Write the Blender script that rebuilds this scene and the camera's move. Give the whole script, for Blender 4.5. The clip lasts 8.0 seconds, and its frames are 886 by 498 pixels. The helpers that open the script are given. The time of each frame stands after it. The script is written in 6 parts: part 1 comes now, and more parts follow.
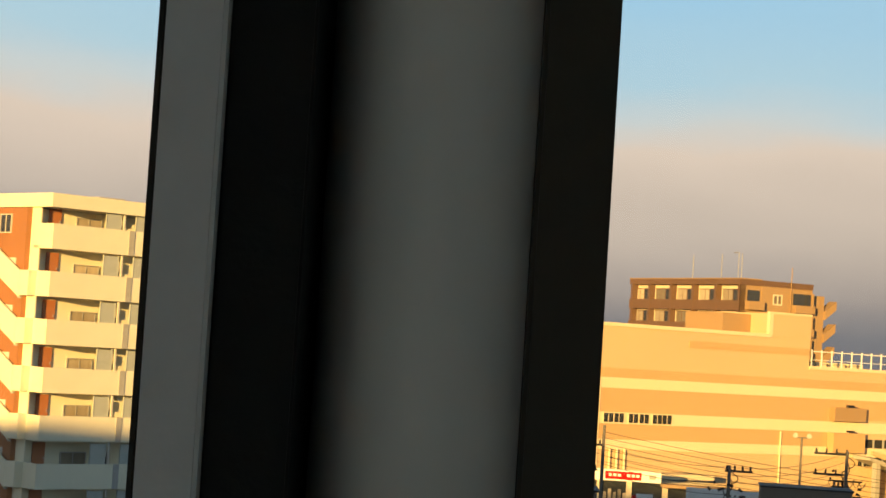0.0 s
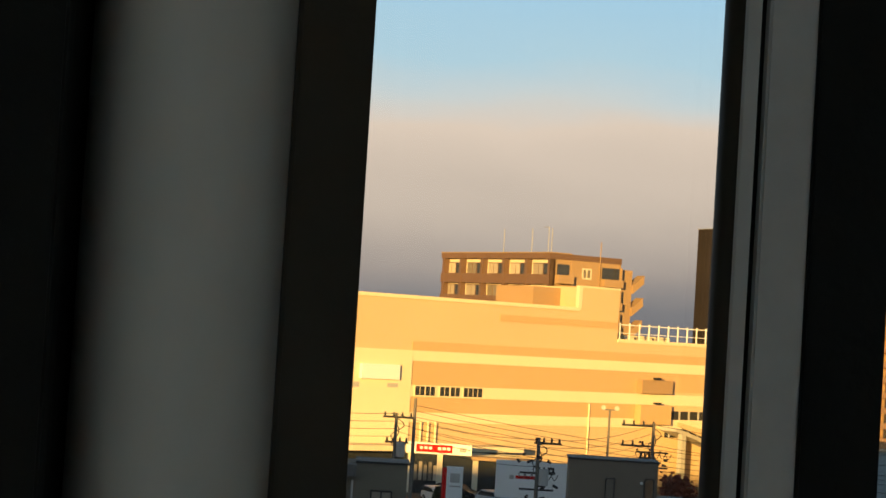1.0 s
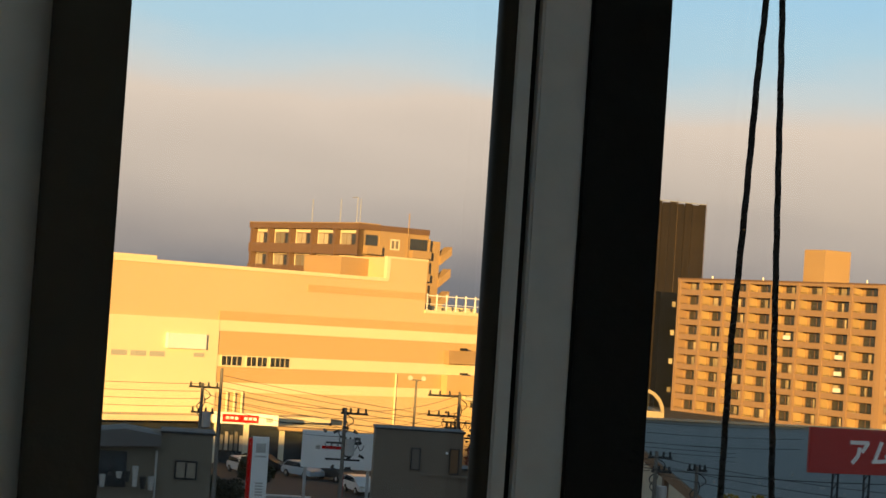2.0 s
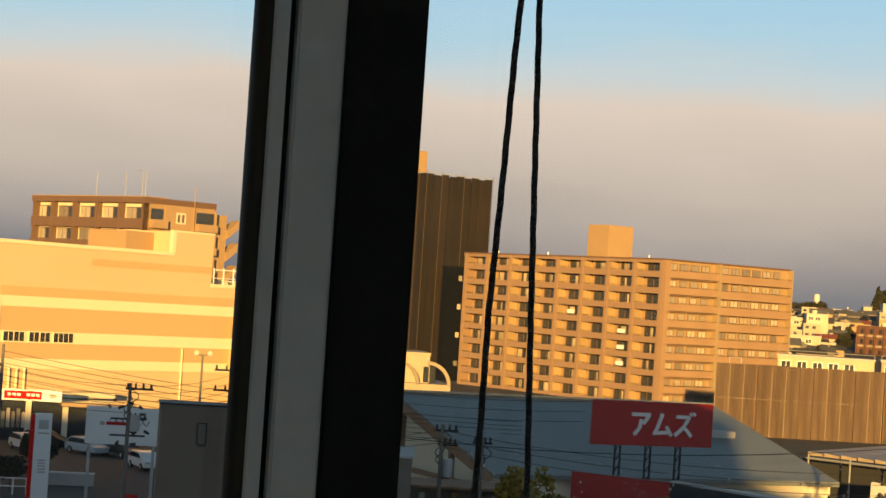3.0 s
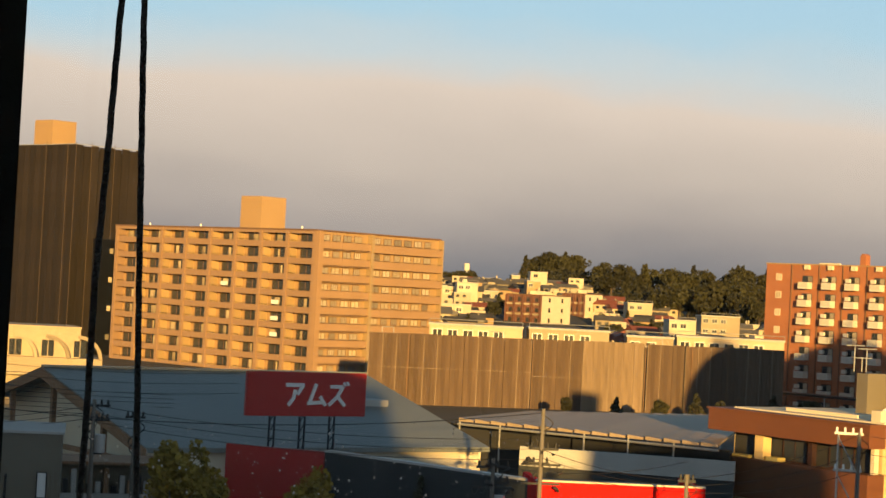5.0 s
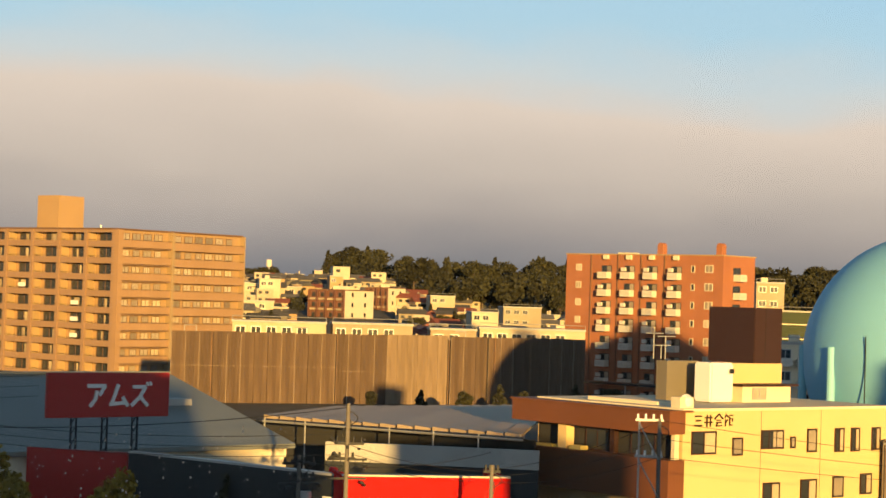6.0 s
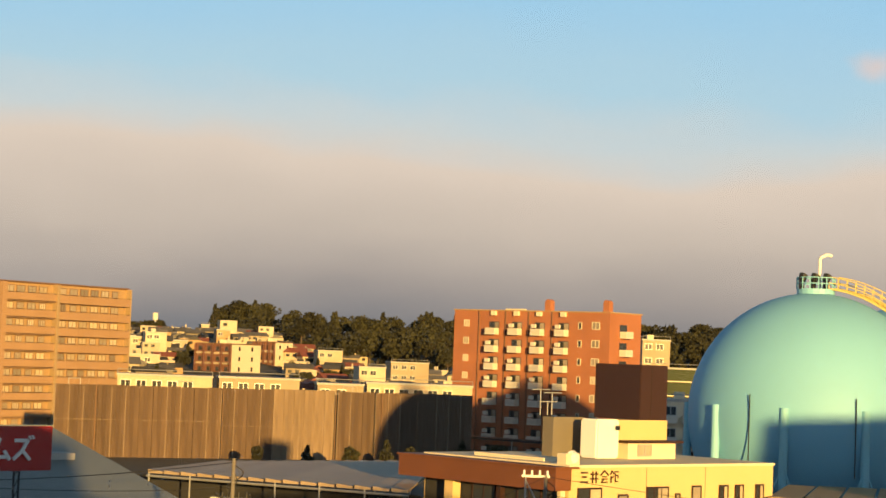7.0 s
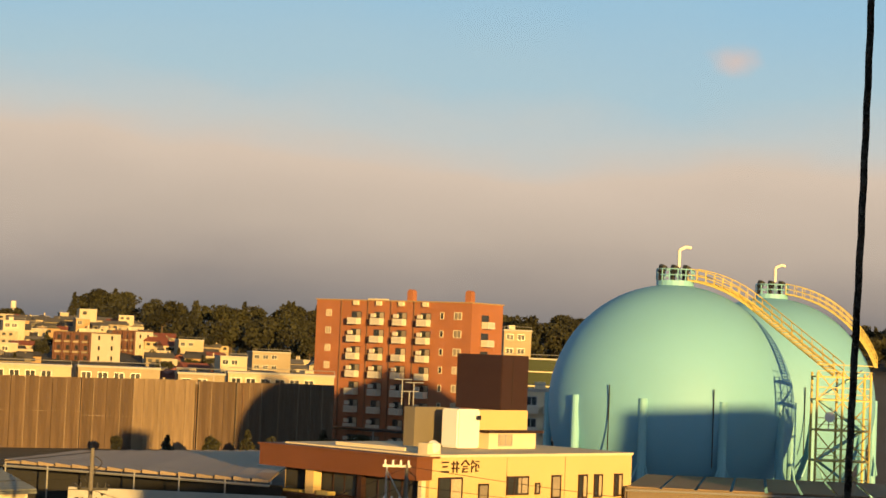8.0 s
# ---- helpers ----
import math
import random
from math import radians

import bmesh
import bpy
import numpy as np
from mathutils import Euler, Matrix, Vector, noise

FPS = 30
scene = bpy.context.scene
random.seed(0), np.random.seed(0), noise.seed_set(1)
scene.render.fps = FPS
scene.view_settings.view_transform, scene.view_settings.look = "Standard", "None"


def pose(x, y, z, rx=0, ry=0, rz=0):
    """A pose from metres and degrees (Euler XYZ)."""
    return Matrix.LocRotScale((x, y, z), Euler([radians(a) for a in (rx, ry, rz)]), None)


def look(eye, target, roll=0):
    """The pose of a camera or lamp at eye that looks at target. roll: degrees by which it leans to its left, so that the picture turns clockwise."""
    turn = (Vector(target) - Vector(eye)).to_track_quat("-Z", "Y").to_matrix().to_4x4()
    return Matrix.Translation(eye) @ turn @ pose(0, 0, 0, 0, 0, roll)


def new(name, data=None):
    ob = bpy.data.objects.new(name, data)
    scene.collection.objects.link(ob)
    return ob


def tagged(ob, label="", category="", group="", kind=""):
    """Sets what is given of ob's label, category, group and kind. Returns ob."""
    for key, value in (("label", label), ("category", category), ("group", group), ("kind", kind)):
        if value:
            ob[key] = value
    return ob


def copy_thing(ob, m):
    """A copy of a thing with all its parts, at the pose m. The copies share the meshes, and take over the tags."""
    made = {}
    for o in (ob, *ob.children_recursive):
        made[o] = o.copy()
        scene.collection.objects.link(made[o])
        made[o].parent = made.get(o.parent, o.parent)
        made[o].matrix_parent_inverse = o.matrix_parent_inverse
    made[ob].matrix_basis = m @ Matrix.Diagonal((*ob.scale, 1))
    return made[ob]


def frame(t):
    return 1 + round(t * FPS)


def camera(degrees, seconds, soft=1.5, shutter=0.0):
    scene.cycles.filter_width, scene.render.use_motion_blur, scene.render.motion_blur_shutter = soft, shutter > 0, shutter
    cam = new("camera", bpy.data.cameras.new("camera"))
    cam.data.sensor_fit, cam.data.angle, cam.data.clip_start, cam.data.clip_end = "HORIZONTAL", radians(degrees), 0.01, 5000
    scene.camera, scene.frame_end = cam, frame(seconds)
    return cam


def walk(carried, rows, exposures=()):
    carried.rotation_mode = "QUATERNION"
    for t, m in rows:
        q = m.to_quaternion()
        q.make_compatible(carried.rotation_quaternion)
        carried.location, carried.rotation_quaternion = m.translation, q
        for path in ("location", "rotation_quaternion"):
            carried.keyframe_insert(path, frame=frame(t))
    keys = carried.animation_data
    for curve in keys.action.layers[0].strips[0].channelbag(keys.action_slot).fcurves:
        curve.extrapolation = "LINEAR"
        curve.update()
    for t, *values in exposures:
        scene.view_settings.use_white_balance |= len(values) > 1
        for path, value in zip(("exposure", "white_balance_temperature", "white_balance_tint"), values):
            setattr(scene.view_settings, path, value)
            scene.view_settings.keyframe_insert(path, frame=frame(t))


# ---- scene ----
cam = camera(25.0, 8.0, soft=1.5)
walk(cam, [
    (0, pose(0.0000, 0, 15.0, 92.763, 0, 0.000) @ pose(0, 0, 0, 0, 0, 3.600)),
    (0.5, pose(0.0082, 0, 15.0, 92.768, 0, -2.218) @ pose(0, 0, 0, 0, 0, 3.567)),
    (1, pose(0.0186, 0, 15.0, 92.348, 0, -5.422) @ pose(0, 0, 0, 0, 0, 3.501)),
    (1.5, pose(0.0275, 0, 15.0, 91.836, 0, -7.894) @ pose(0, 0, 0, 0, 0, 3.734)),
    (2, pose(0.0350, 0, 15.0, 91.850, 0, -10.956) @ pose(0, 0, 0, 0, 0, 3.809)),
    (2.2, pose(0.0378, 0, 15.0, 91.584, 0, -12.352) @ pose(0, 0, 0, 0, 0, 3.853)),
    (3.3, pose(0.0537, 0, 15.0, 91.548, 0, -18.357) @ pose(0, 0, 0, 0, 0, 3.578)),
    (3.5, pose(0.0565, 0, 15.0, 91.493, 0, -19.083) @ pose(0, 0, 0, 0, 0, 3.491)),
    (4, pose(0.0605, 0, 15.0, 91.106, 0, -21.236) @ pose(0, 0, 0, 0, 0, 3.586)),
    (4.5, pose(0.0675, 0, 15.0, 90.873, 0, -23.638) @ pose(0, 0, 0, 0, 0, 3.348)),
    (5, pose(0.0715, 0, 15.0, 91.274, 0, -27.034) @ pose(0, 0, 0, 0, 0, 3.002)),
    (5.2, pose(0.0735, 0, 15.0, 91.213, 0, -28.456) @ pose(0, 0, 0, 0, 0, 2.989)),
    (6.3, pose(0.0830, 0, 15.0, 91.702, 0, -33.609) @ pose(0, 0, 0, 0, 0, 1.946)),
    (6.5, pose(0.0850, 0, 15.0, 92.064, 0, -34.055) @ pose(0, 0, 0, 0, 0, 2.374)),
    (7, pose(0.0900, 0, 15.0, 93.054, 0, -35.848) @ pose(0, 0, 0, 0, 0, 2.241)),
    (7.5, pose(0.0950, 0, 15.0, 92.986, 0, -37.766) @ pose(0, 0, 0, 0, 0, 2.250)),
    (8, pose(0.1000, 0, 15.0, 92.924, 0, -39.794) @ pose(0, 0, 0, 0, 0, 2.437)),
], exposures=[(0, 1.05, 6700, 10), (4, 1.1, 6500, 10), (6.5, 1.11, 6500, 10), (7.2, 1.05, 6600, 10), (8, 0.92, 6900, 12)])

# ---------------------------------------------------------------- light
SUN_AZ, SUN_EL = 201.0, 5.2


def heading(az):
    return Vector((math.sin(radians(az)), math.cos(radians(az)), 0))


world = bpy.data.worlds.new("evening_sky")
scene.world = world
world.use_nodes = True


def build_sky(tree):
    nodes, links = tree.nodes, tree.links
    nodes.clear()
    out = nodes.new("ShaderNodeOutputWorld")
    back = nodes.new("ShaderNodeBackground")
    sky = nodes.new("ShaderNodeTexSky")
    sky.sky_type, sky.sun_disc = "NISHITA", False
    sky.sun_elevation, sky.sun_rotation = radians(SUN_EL), radians(SUN_AZ)
    gain = nodes.new("ShaderNodeVectorMath")
    gain.operation = "SCALE"
    gain.inputs["Scale"].default_value = 0.12
    links.new(sky.outputs[0], gain.inputs[0])
    coord = nodes.new("ShaderNodeTexCoord")
    sep = nodes.new("ShaderNodeSeparateXYZ")
    links.new(coord.outputs["Generated"], sep.inputs[0])
    # slow waves of the cloud bank's upper edge
    stretch = nodes.new("ShaderNodeMapping")
    stretch.inputs["Scale"].default_value = (5, 5, 16)
    links.new(coord.outputs["Generated"], stretch.inputs[0])
    wave = nodes.new("ShaderNodeTexNoise")
    wave.inputs["Scale"].default_value, wave.inputs["Detail"].default_value = 1.0, 5
    links.new(stretch.outputs[0], wave.inputs["Vector"])
    shift = nodes.new("ShaderNodeMath")
    shift.operation = "MULTIPLY_ADD"
    shift.inputs[1].default_value, shift.inputs[2].default_value = 0.055, -0.035
    links.new(wave.outputs["Fac"], shift.inputs[0])
    height = nodes.new("ShaderNodeMath")
    # the bank hangs lower and darker towards the west, thinner towards the east
    lean = nodes.new("ShaderNodeMath")
    lean.operation = "MULTIPLY_ADD"
    lean.inputs[1].default_value, lean.inputs[2].default_value = 0.010, -0.0035
    links.new(sep.outputs["X"], lean.inputs[0])
    level = nodes.new("ShaderNodeMath")
    links.new(sep.outputs["Z"], level.inputs[0])
    links.new(lean.outputs[0], level.inputs[1])
    links.new(level.outputs[0], height.inputs[0])
    links.new(shift.outputs[0], height.inputs[1])
    ramp = nodes.new("ShaderNodeValToRGB")
    span = nodes.new("ShaderNodeMapRange")
    span.inputs["From Min"].default_value, span.inputs["From Max"].default_value = -0.02, 0.28
    links.new(height.outputs[0], span.inputs["Value"])
    links.new(span.outputs[0], ramp.inputs[0])
    stops = [(0.0, (0.15, 0.15, 0.17)), (0.08, (0.20, 0.195, 0.205)), (0.15, (0.36, 0.31, 0.28)), (0.25, (0.55, 0.46, 0.385)),
             (0.375, (0.70, 0.575, 0.475)), (0.43, (0.57, 0.61, 0.61)), (0.50, (0.42, 0.60, 0.70)), (0.65, (0.33, 0.57, 0.76)), (1.0, (0.22, 0.42, 0.68))]
    while len(ramp.color_ramp.elements) < len(stops):
        ramp.color_ramp.elements.new(0.5)
    for el, (p, c) in zip(ramp.color_ramp.elements, stops):
        el.position, el.color = p, (*c, 1)
    blend = nodes.new("ShaderNodeMapRange")
    blend.inputs["From Min"].default_value, blend.inputs["From Max"].default_value = 0.2, 0.5
    links.new(sep.outputs["Z"], blend.inputs["Value"])
    mix = nodes.new("ShaderNodeMix")
    mix.data_type = "RGBA"
    links.new(blend.outputs[0], mix.inputs["Factor"])
    links.new(ramp.outputs[0], mix.inputs["A"])
    links.new(gain.outputs[0], mix.inputs["B"])
    near = nodes.new("ShaderNodeVectorMath")
    near.operation = "DISTANCE"
    squash = nodes.new("ShaderNodeVectorMath")
    squash.operation = "MULTIPLY"
    squash.inputs[1].default_value = (1, 1, 1.7)
    puff_way = heading(47.95) * math.cos(radians(8.55)) + Vector((0, 0, math.sin(radians(8.55))))
    near.inputs[1].default_value = (puff_way.x, puff_way.y, puff_way.z * 1.7)
    links.new(coord.outputs["Generated"], squash.inputs[0])
    links.new(squash.outputs[0], near.inputs[0])
    rag = nodes.new("ShaderNodeTexNoise")
    rag.inputs["Scale"].default_value = 120
    links.new(coord.outputs["Generated"], rag.inputs["Vector"])
    wide = nodes.new("ShaderNodeMath")
    wide.operation = "MULTIPLY_ADD"
    wide.inputs[1].default_value = -0.012
    links.new(rag.outputs["Fac"], wide.inputs[0])
    links.new(near.outputs["Value"], wide.inputs[2])
    puff = nodes.new("ShaderNodeMapRange")
    for key, value in (("From Min", 0.009), ("From Max", -0.006), ("To Min", 0.0), ("To Max", 0.8)):
        puff.inputs[key].default_value = value
    links.new(wide.outputs[0], puff.inputs["Value"])
    cloud = nodes.new("ShaderNodeMix")
    cloud.data_type = "RGBA"
    cloud.inputs["B"].default_value = (0.72, 0.57, 0.52, 1)
    links.new(puff.outputs[0], cloud.inputs["Factor"])
    links.new(mix.outputs["Result"], cloud.inputs["A"])
    links.new(cloud.outputs["Result"], back.inputs[0])
    back.inputs["Strength"].default_value = 0.555
    links.new(back.outputs[0], out.inputs[0])


build_sky(world.node_tree)
sun = new("sun", bpy.data.lights.new("sun", "SUN"))
sun.data.energy, sun.data.angle, sun.data.color = 5.0, radians(0.6), (1.0, 0.585, 0.165)
sun_way = heading(SUN_AZ) * math.cos(radians(SUN_EL)) + Vector((0, 0, math.sin(radians(SUN_EL))))
sun.matrix_world = look(sun_way * 300, (0, 0, 0))


# ---------------------------------------------------------------- materials
def mat(name, color, rough=0.75, metal=0.0, grain=6.0, stain=0.35, vary=0.16, bump=0.15, spec=0.4, emit=0.0, each=0.0, streak=0.0):
    m = bpy.data.materials.new(name)
    m.use_nodes = True
    nodes, links = m.node_tree.nodes, m.node_tree.links
    bsdf = nodes["Principled BSDF"]
    bsdf.inputs["Roughness"].default_value, bsdf.inputs["Metallic"].default_value = rough, metal
    bsdf.inputs["Specular IOR Level"].default_value = spec
    coord = nodes.new("ShaderNodeTexCoord")
    fine, broad = nodes.new("ShaderNodeTexNoise"), nodes.new("ShaderNodeTexNoise")
    spot = coord.outputs["Object"]
    if streak:
        drawn = nodes.new("ShaderNodeMapping")
        drawn.inputs["Scale"].default_value = (1, 1, streak)
        links.new(spot, drawn.inputs[0])
        spot = drawn.outputs[0]
    for n, s in ((fine, grain), (broad, stain)):
        n.inputs["Scale"].default_value, n.inputs["Detail"].default_value = s, 4
        links.new(spot, n.inputs["Vector"])
    add = nodes.new("ShaderNodeMath")
    links.new(fine.outputs["Fac"], add.inputs[0])
    links.new(broad.outputs["Fac"], add.inputs[1])
    span = nodes.new("ShaderNodeMapRange")
    span.inputs["From Min"].default_value, span.inputs["From Max"].default_value = 0.65, 1.35
    span.inputs["To Min"].default_value, span.inputs["To Max"].default_value = 1 - vary, 1 + vary
    links.new(add.outputs[0], span.inputs["Value"])
    value = span.outputs[0]
    if each:
        info, one, times = nodes.new("ShaderNodeObjectInfo"), nodes.new("ShaderNodeMapRange"), nodes.new("ShaderNodeMath")
        one.inputs["To Min"].default_value, one.inputs["To Max"].default_value = 1 - each, 1 + each
        links.new(info.outputs["Random"], one.inputs["Value"])
        times.operation = "MULTIPLY"
        links.new(value, times.inputs[0])
        links.new(one.outputs[0], times.inputs[1])
        value = times.outputs[0]
    tint = nodes.new("ShaderNodeVectorMath")
    tint.operation = "SCALE"
    tint.inputs[0].default_value = color
    links.new(value, tint.inputs["Scale"])
    links.new(tint.outputs[0], bsdf.inputs["Base Color"])
    if bump:
        relief = nodes.new("ShaderNodeBump")
        relief.inputs["Strength"].default_value, relief.inputs["Distance"].default_value = bump, 0.02
        links.new(fine.outputs["Fac"], relief.inputs["Height"])
        links.new(relief.outputs[0], bsdf.inputs["Normal"])
    if emit:
        bsdf.inputs["Emission Color"].default_value, bsdf.inputs["Emission Strength"].default_value = (*color, 1), emit
    return m


def clear_glass(name, gloss):
    m = bpy.data.materials.new(name)
    m.use_nodes = True
    nodes, links = m.node_tree.nodes, m.node_tree.links
    nodes.clear()
    out, mix, see, shine = (nodes.new("ShaderNode" + k) for k in ("OutputMaterial", "MixShader", "BsdfTransparent", "BsdfGlossy"))
    shine.inputs["Roughness"].default_value = 0.02
    see.inputs[0].default_value = (0.96, 0.97, 0.97, 1)
    mix.inputs[0].default_value = gloss
    links.new(see.outputs[0], mix.inputs[1])
    links.new(shine.outputs[0], mix.inputs[2])
    links.new(mix.outputs[0], out.inputs[0])
    return m


M_ALU = mat("grey_aluminium", (0.88, 0.87, 0.83), 0.5, 0.0, 60, 6, 0.06, 0.05)
M_BRONZE = mat("dark_bronze_aluminium", (0.05, 0.04, 0.025), 0.55, 0.0, 80, 8, 0.1, 0.05)
M_RUBBER = mat("black_gasket", (0.016, 0.016, 0.014), 0.8, 0, 80, 8, 0.1)
M_PILLAR = mat("painted_pillar", (0.88, 0.87, 0.80), 0.8, 0, 25, 5, 0.05, 0.03)
M_ROOM = mat("room_paint", (0.93, 0.91, 0.85), 0.85, 0, 20, 2, 0.05)
M_CARPET = mat("pale_floor", (0.5, 0.46, 0.4), 0.95, 0, 200, 3, 0.2)
M_CORD = mat("braided_cord", (0.2, 0.19, 0.18), 0.8, 0, 700, 60, 0.5, 1.0)
M_PANE = clear_glass("window_pane", 0.02)
M_SPECK = bpy.data.materials.new("dried_drop")
M_SPECK.use_nodes = True
M_SPECK.node_tree.nodes.clear()
speck_out, speck_through = M_SPECK.node_tree.nodes.new("ShaderNodeOutputMaterial"), M_SPECK.node_tree.nodes.new("ShaderNodeBsdfTranslucent")
speck_through.inputs[0].default_value = (0.6, 0.53, 0.46, 1)
M_SPECK.node_tree.links.new(speck_through.outputs[0], speck_out.inputs[0])
M_GROUND = mat("town_ground", (0.07, 0.066, 0.058), 0.95, 0, 0.4, 0.02, 0.35)
M_ASPHALT = mat("asphalt", (0.05, 0.05, 0.052), 0.9, 0, 4, 0.2, 0.25)
M_CONC = mat("concrete", (0.42, 0.41, 0.38), 0.85, 0, 3, 0.3, 0.15)
M_CREAM = mat("cream_render", (0.70, 0.62, 0.46), 0.85, 0, 3, 0.25, 0.08)
M_IVORY = mat("ivory_render", (0.82, 0.78, 0.60), 0.85, 0, 3, 0.25, 0.08)
M_WHITE = mat("white_render", (0.62, 0.59, 0.52), 0.8, 0, 3, 0.25, 0.08)
M_MALL = mat("mall_panel", (0.62, 0.46, 0.27), 0.8, 0, 2, 0.08, 0.06)
M_MALLB = mat("mall_band", (0.78, 0.66, 0.44), 0.8, 0, 2, 0.08, 0.05)
M_MALLO = mat("mall_orange", (0.57, 0.375, 0.185), 0.8, 0, 2, 0.08, 0.06)
M_BROWN = mat("brown_tile", (0.15, 0.088, 0.056), 0.7, 0, 8, 0.3, 0.15)
M_TAN = mat("tan_tile", (0.37, 0.245, 0.125), 0.75, 0, 6, 0.25, 0.12)
# redder and darker than M_BEIGE, mostly on the balcony face
M_ROSE = mat("redder_darker_beige", (0.29, 0.185, 0.112), 0.75, 0, 6, 0.25, 0.12)
M_BEIGE = mat("beige_tile", (0.33, 0.24, 0.135), 0.75, 0, 6, 0.25, 0.12)
M_PARA = mat("rosy_parapet_tile", (0.335, 0.21, 0.115), 0.75, 0, 6, 0.25, 0.12)
M_SIDE = mat("pale_balcony_partition", (0.37, 0.26, 0.13), 0.8, 0, 6, 0.25, 0.12, each=0.12)
# near-black walls and roof of the low block
M_NEARBLACK = mat("near_black_wall", (0.005, 0.006, 0.008), 0.5, 0, 5, 0.4, 0.2)
M_BRICK = mat("red_brick_tile", (0.34, 0.135, 0.065), 0.75, 0, 7, 0.3, 0.18)
M_RUST = mat("rust_brown_cladding", (0.34, 0.15, 0.06), 0.65, 0, 5, 0.3, 0.14)
M_DBROWN = mat("dark_brown_steel", (0.034, 0.014, 0.009), 0.6, 0, 3, 0.3, 0.1)
M_HALL = mat("pale_yellow_render", (0.63, 0.48, 0.235), 0.8, 0, 3, 0.25, 0.07)
M_NET = mat("scaffold_mesh", (0.017, 0.012, 0.008), 0.85, 0, 3.5, 0.4, 0.7, each=0.3, streak=0.05)
M_SHEET = mat("sheeting", (0.100, 0.064, 0.040), 0.8, 0, 4.5, 0.5, 0.42, each=0.16, streak=0.06)
M_GLASS = mat("window_glass", (0.035, 0.04, 0.045), 0.08, 0, 2, 0.6, 0.3, 0, 0.8)
M_CURT = mat("curtained_glass", (0.36, 0.31, 0.23), 0.35, 0, 9, 1.2, 0.3, 0, 0.6, each=0.5)
M_FROST = mat("frosted_screen", (0.45, 0.48, 0.44), 0.3, 0, 3, 0.5, 0.12, 0)
# near-black for shade drawn as sheets in recesses, also for hidden cores and seams
M_DARK = mat("recess_shade_and_dark_parts", (0.03, 0.03, 0.03), 0.9)
M_DOOR = mat("orange_door", (0.42, 0.16, 0.06), 0.55, 0, 5, 1, 0.1)
M_STEEL = mat("galvanised_steel", (0.45, 0.45, 0.44), 0.5, 0.5, 12, 1, 0.12)
M_POLE = mat("pole_concrete", (0.16, 0.145, 0.125), 0.85, 0, 10, 1, 0.15)
M_BLACK = mat("black_fitting", (0.02, 0.02, 0.02), 0.6)
M_WIRE = mat("cable", (0.025, 0.025, 0.025), 0.6)
M_RED = mat("red_sign_paint", (0.42, 0.022, 0.018), 0.5, 0, 3, 0.4, 0.12)
M_SHOP = mat("bright_red_panel", (0.62, 0.012, 0.008), 0.85, 0, 3, 0.4, 0.06, spec=0.1)
M_LETTER = mat("white_sign_paint", (0.8, 0.8, 0.78), 0.5, 0, 5, 1, 0.05)
M_BLUE = mat("blue_grey_metal_roof", (0.185, 0.20, 0.185), 0.45, 0.1, 3, 0.2, 0.12)
M_ROOF = mat("dark_roof", (0.09, 0.085, 0.08), 0.7, 0, 6, 0.5, 0.25, each=0.5)
M_REDROOF = mat("red_roof", (0.22, 0.07, 0.045), 0.7, 0, 6, 0.5, 0.2)
M_SPHERE = mat("turquoise_paint", (0.195, 0.48, 0.68), 0.6, 0, 1.5, 0.15, 0.05, 0.04)
M_TURQ = mat("turquoise_steel", (0.24, 0.55, 0.68), 0.5, 0, 3, 0.4, 0.08)
M_YSTEEL = mat("yellow_steel", (0.62, 0.50, 0.16), 0.55, 0, 4, 0.5, 0.1)
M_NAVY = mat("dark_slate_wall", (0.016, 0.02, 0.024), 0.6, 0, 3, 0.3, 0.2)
M_TIMBER = mat("weathered_timber", (0.26, 0.15, 0.08), 0.8, 0, 6, 1, 0.2)
M_SOLAR = mat("canopy_sheet", (0.36, 0.28, 0.19), 0.55, 0.0, 3, 0.3, 0.12, each=0.12)
M_SHEDROOF = mat("dull_brown_sheet_roof", (0.24, 0.17, 0.11), 0.7, 0, 3, 0.3, 0.2, each=0.08)
M_LEAF = mat("pine_leaf", (0.030, 0.030, 0.010), 0.8, 0, 0.6, 0.05, 0.5, 0, each=0.35)
M_LEAF_Y = mat("autumn_leaf", (0.26, 0.18, 0.02), 0.8, 0, 2, 0.4, 0.4, 0)
M_LEAF_R = mat("red_leaf", (0.22, 0.06, 0.03), 0.8, 0, 2, 0.4, 0.4, 0)
M_BARK = mat("bark", (0.09, 0.065, 0.045), 0.9, 0, 8, 1, 0.3)
M_CARW = mat("white_car_paint", (0.75, 0.75, 0.74), 0.3, 0, 3, 1, 0.03, 0)
M_CARB = mat("pale_blue_car_paint", (0.42, 0.50, 0.56), 0.3, 0, 3, 1, 0.03, 0)
M_CARK = mat("black_car_paint", (0.02, 0.02, 0.022), 0.3, 0, 3, 1, 0.03, 0)
M_TYRE = mat("tyre", (0.02, 0.02, 0.02), 0.9)
M_LAMPGLASS = mat("lamp_glass", (0.5, 0.48, 0.42), 0.2)
M_HOUSE = mat("house_render", (0.37, 0.305, 0.21), 0.85, 0, 3, 0.3, 0.15, each=0.35)
M_WALLW = mat("white_house_render", (0.45, 0.385, 0.28), 0.85, 0, 3, 0.3, 0.12, each=0.2)
M_CANOPY = mat("canopy_cladding", (0.155, 0.056, 0.02), 0.65, 0, 5, 0.3, 0.16)
M_DRAPE = mat("drawn_curtain", (0.45, 0.37, 0.25), 0.6, 0, 9, 1.2, 0.2, 0, each=0.25)
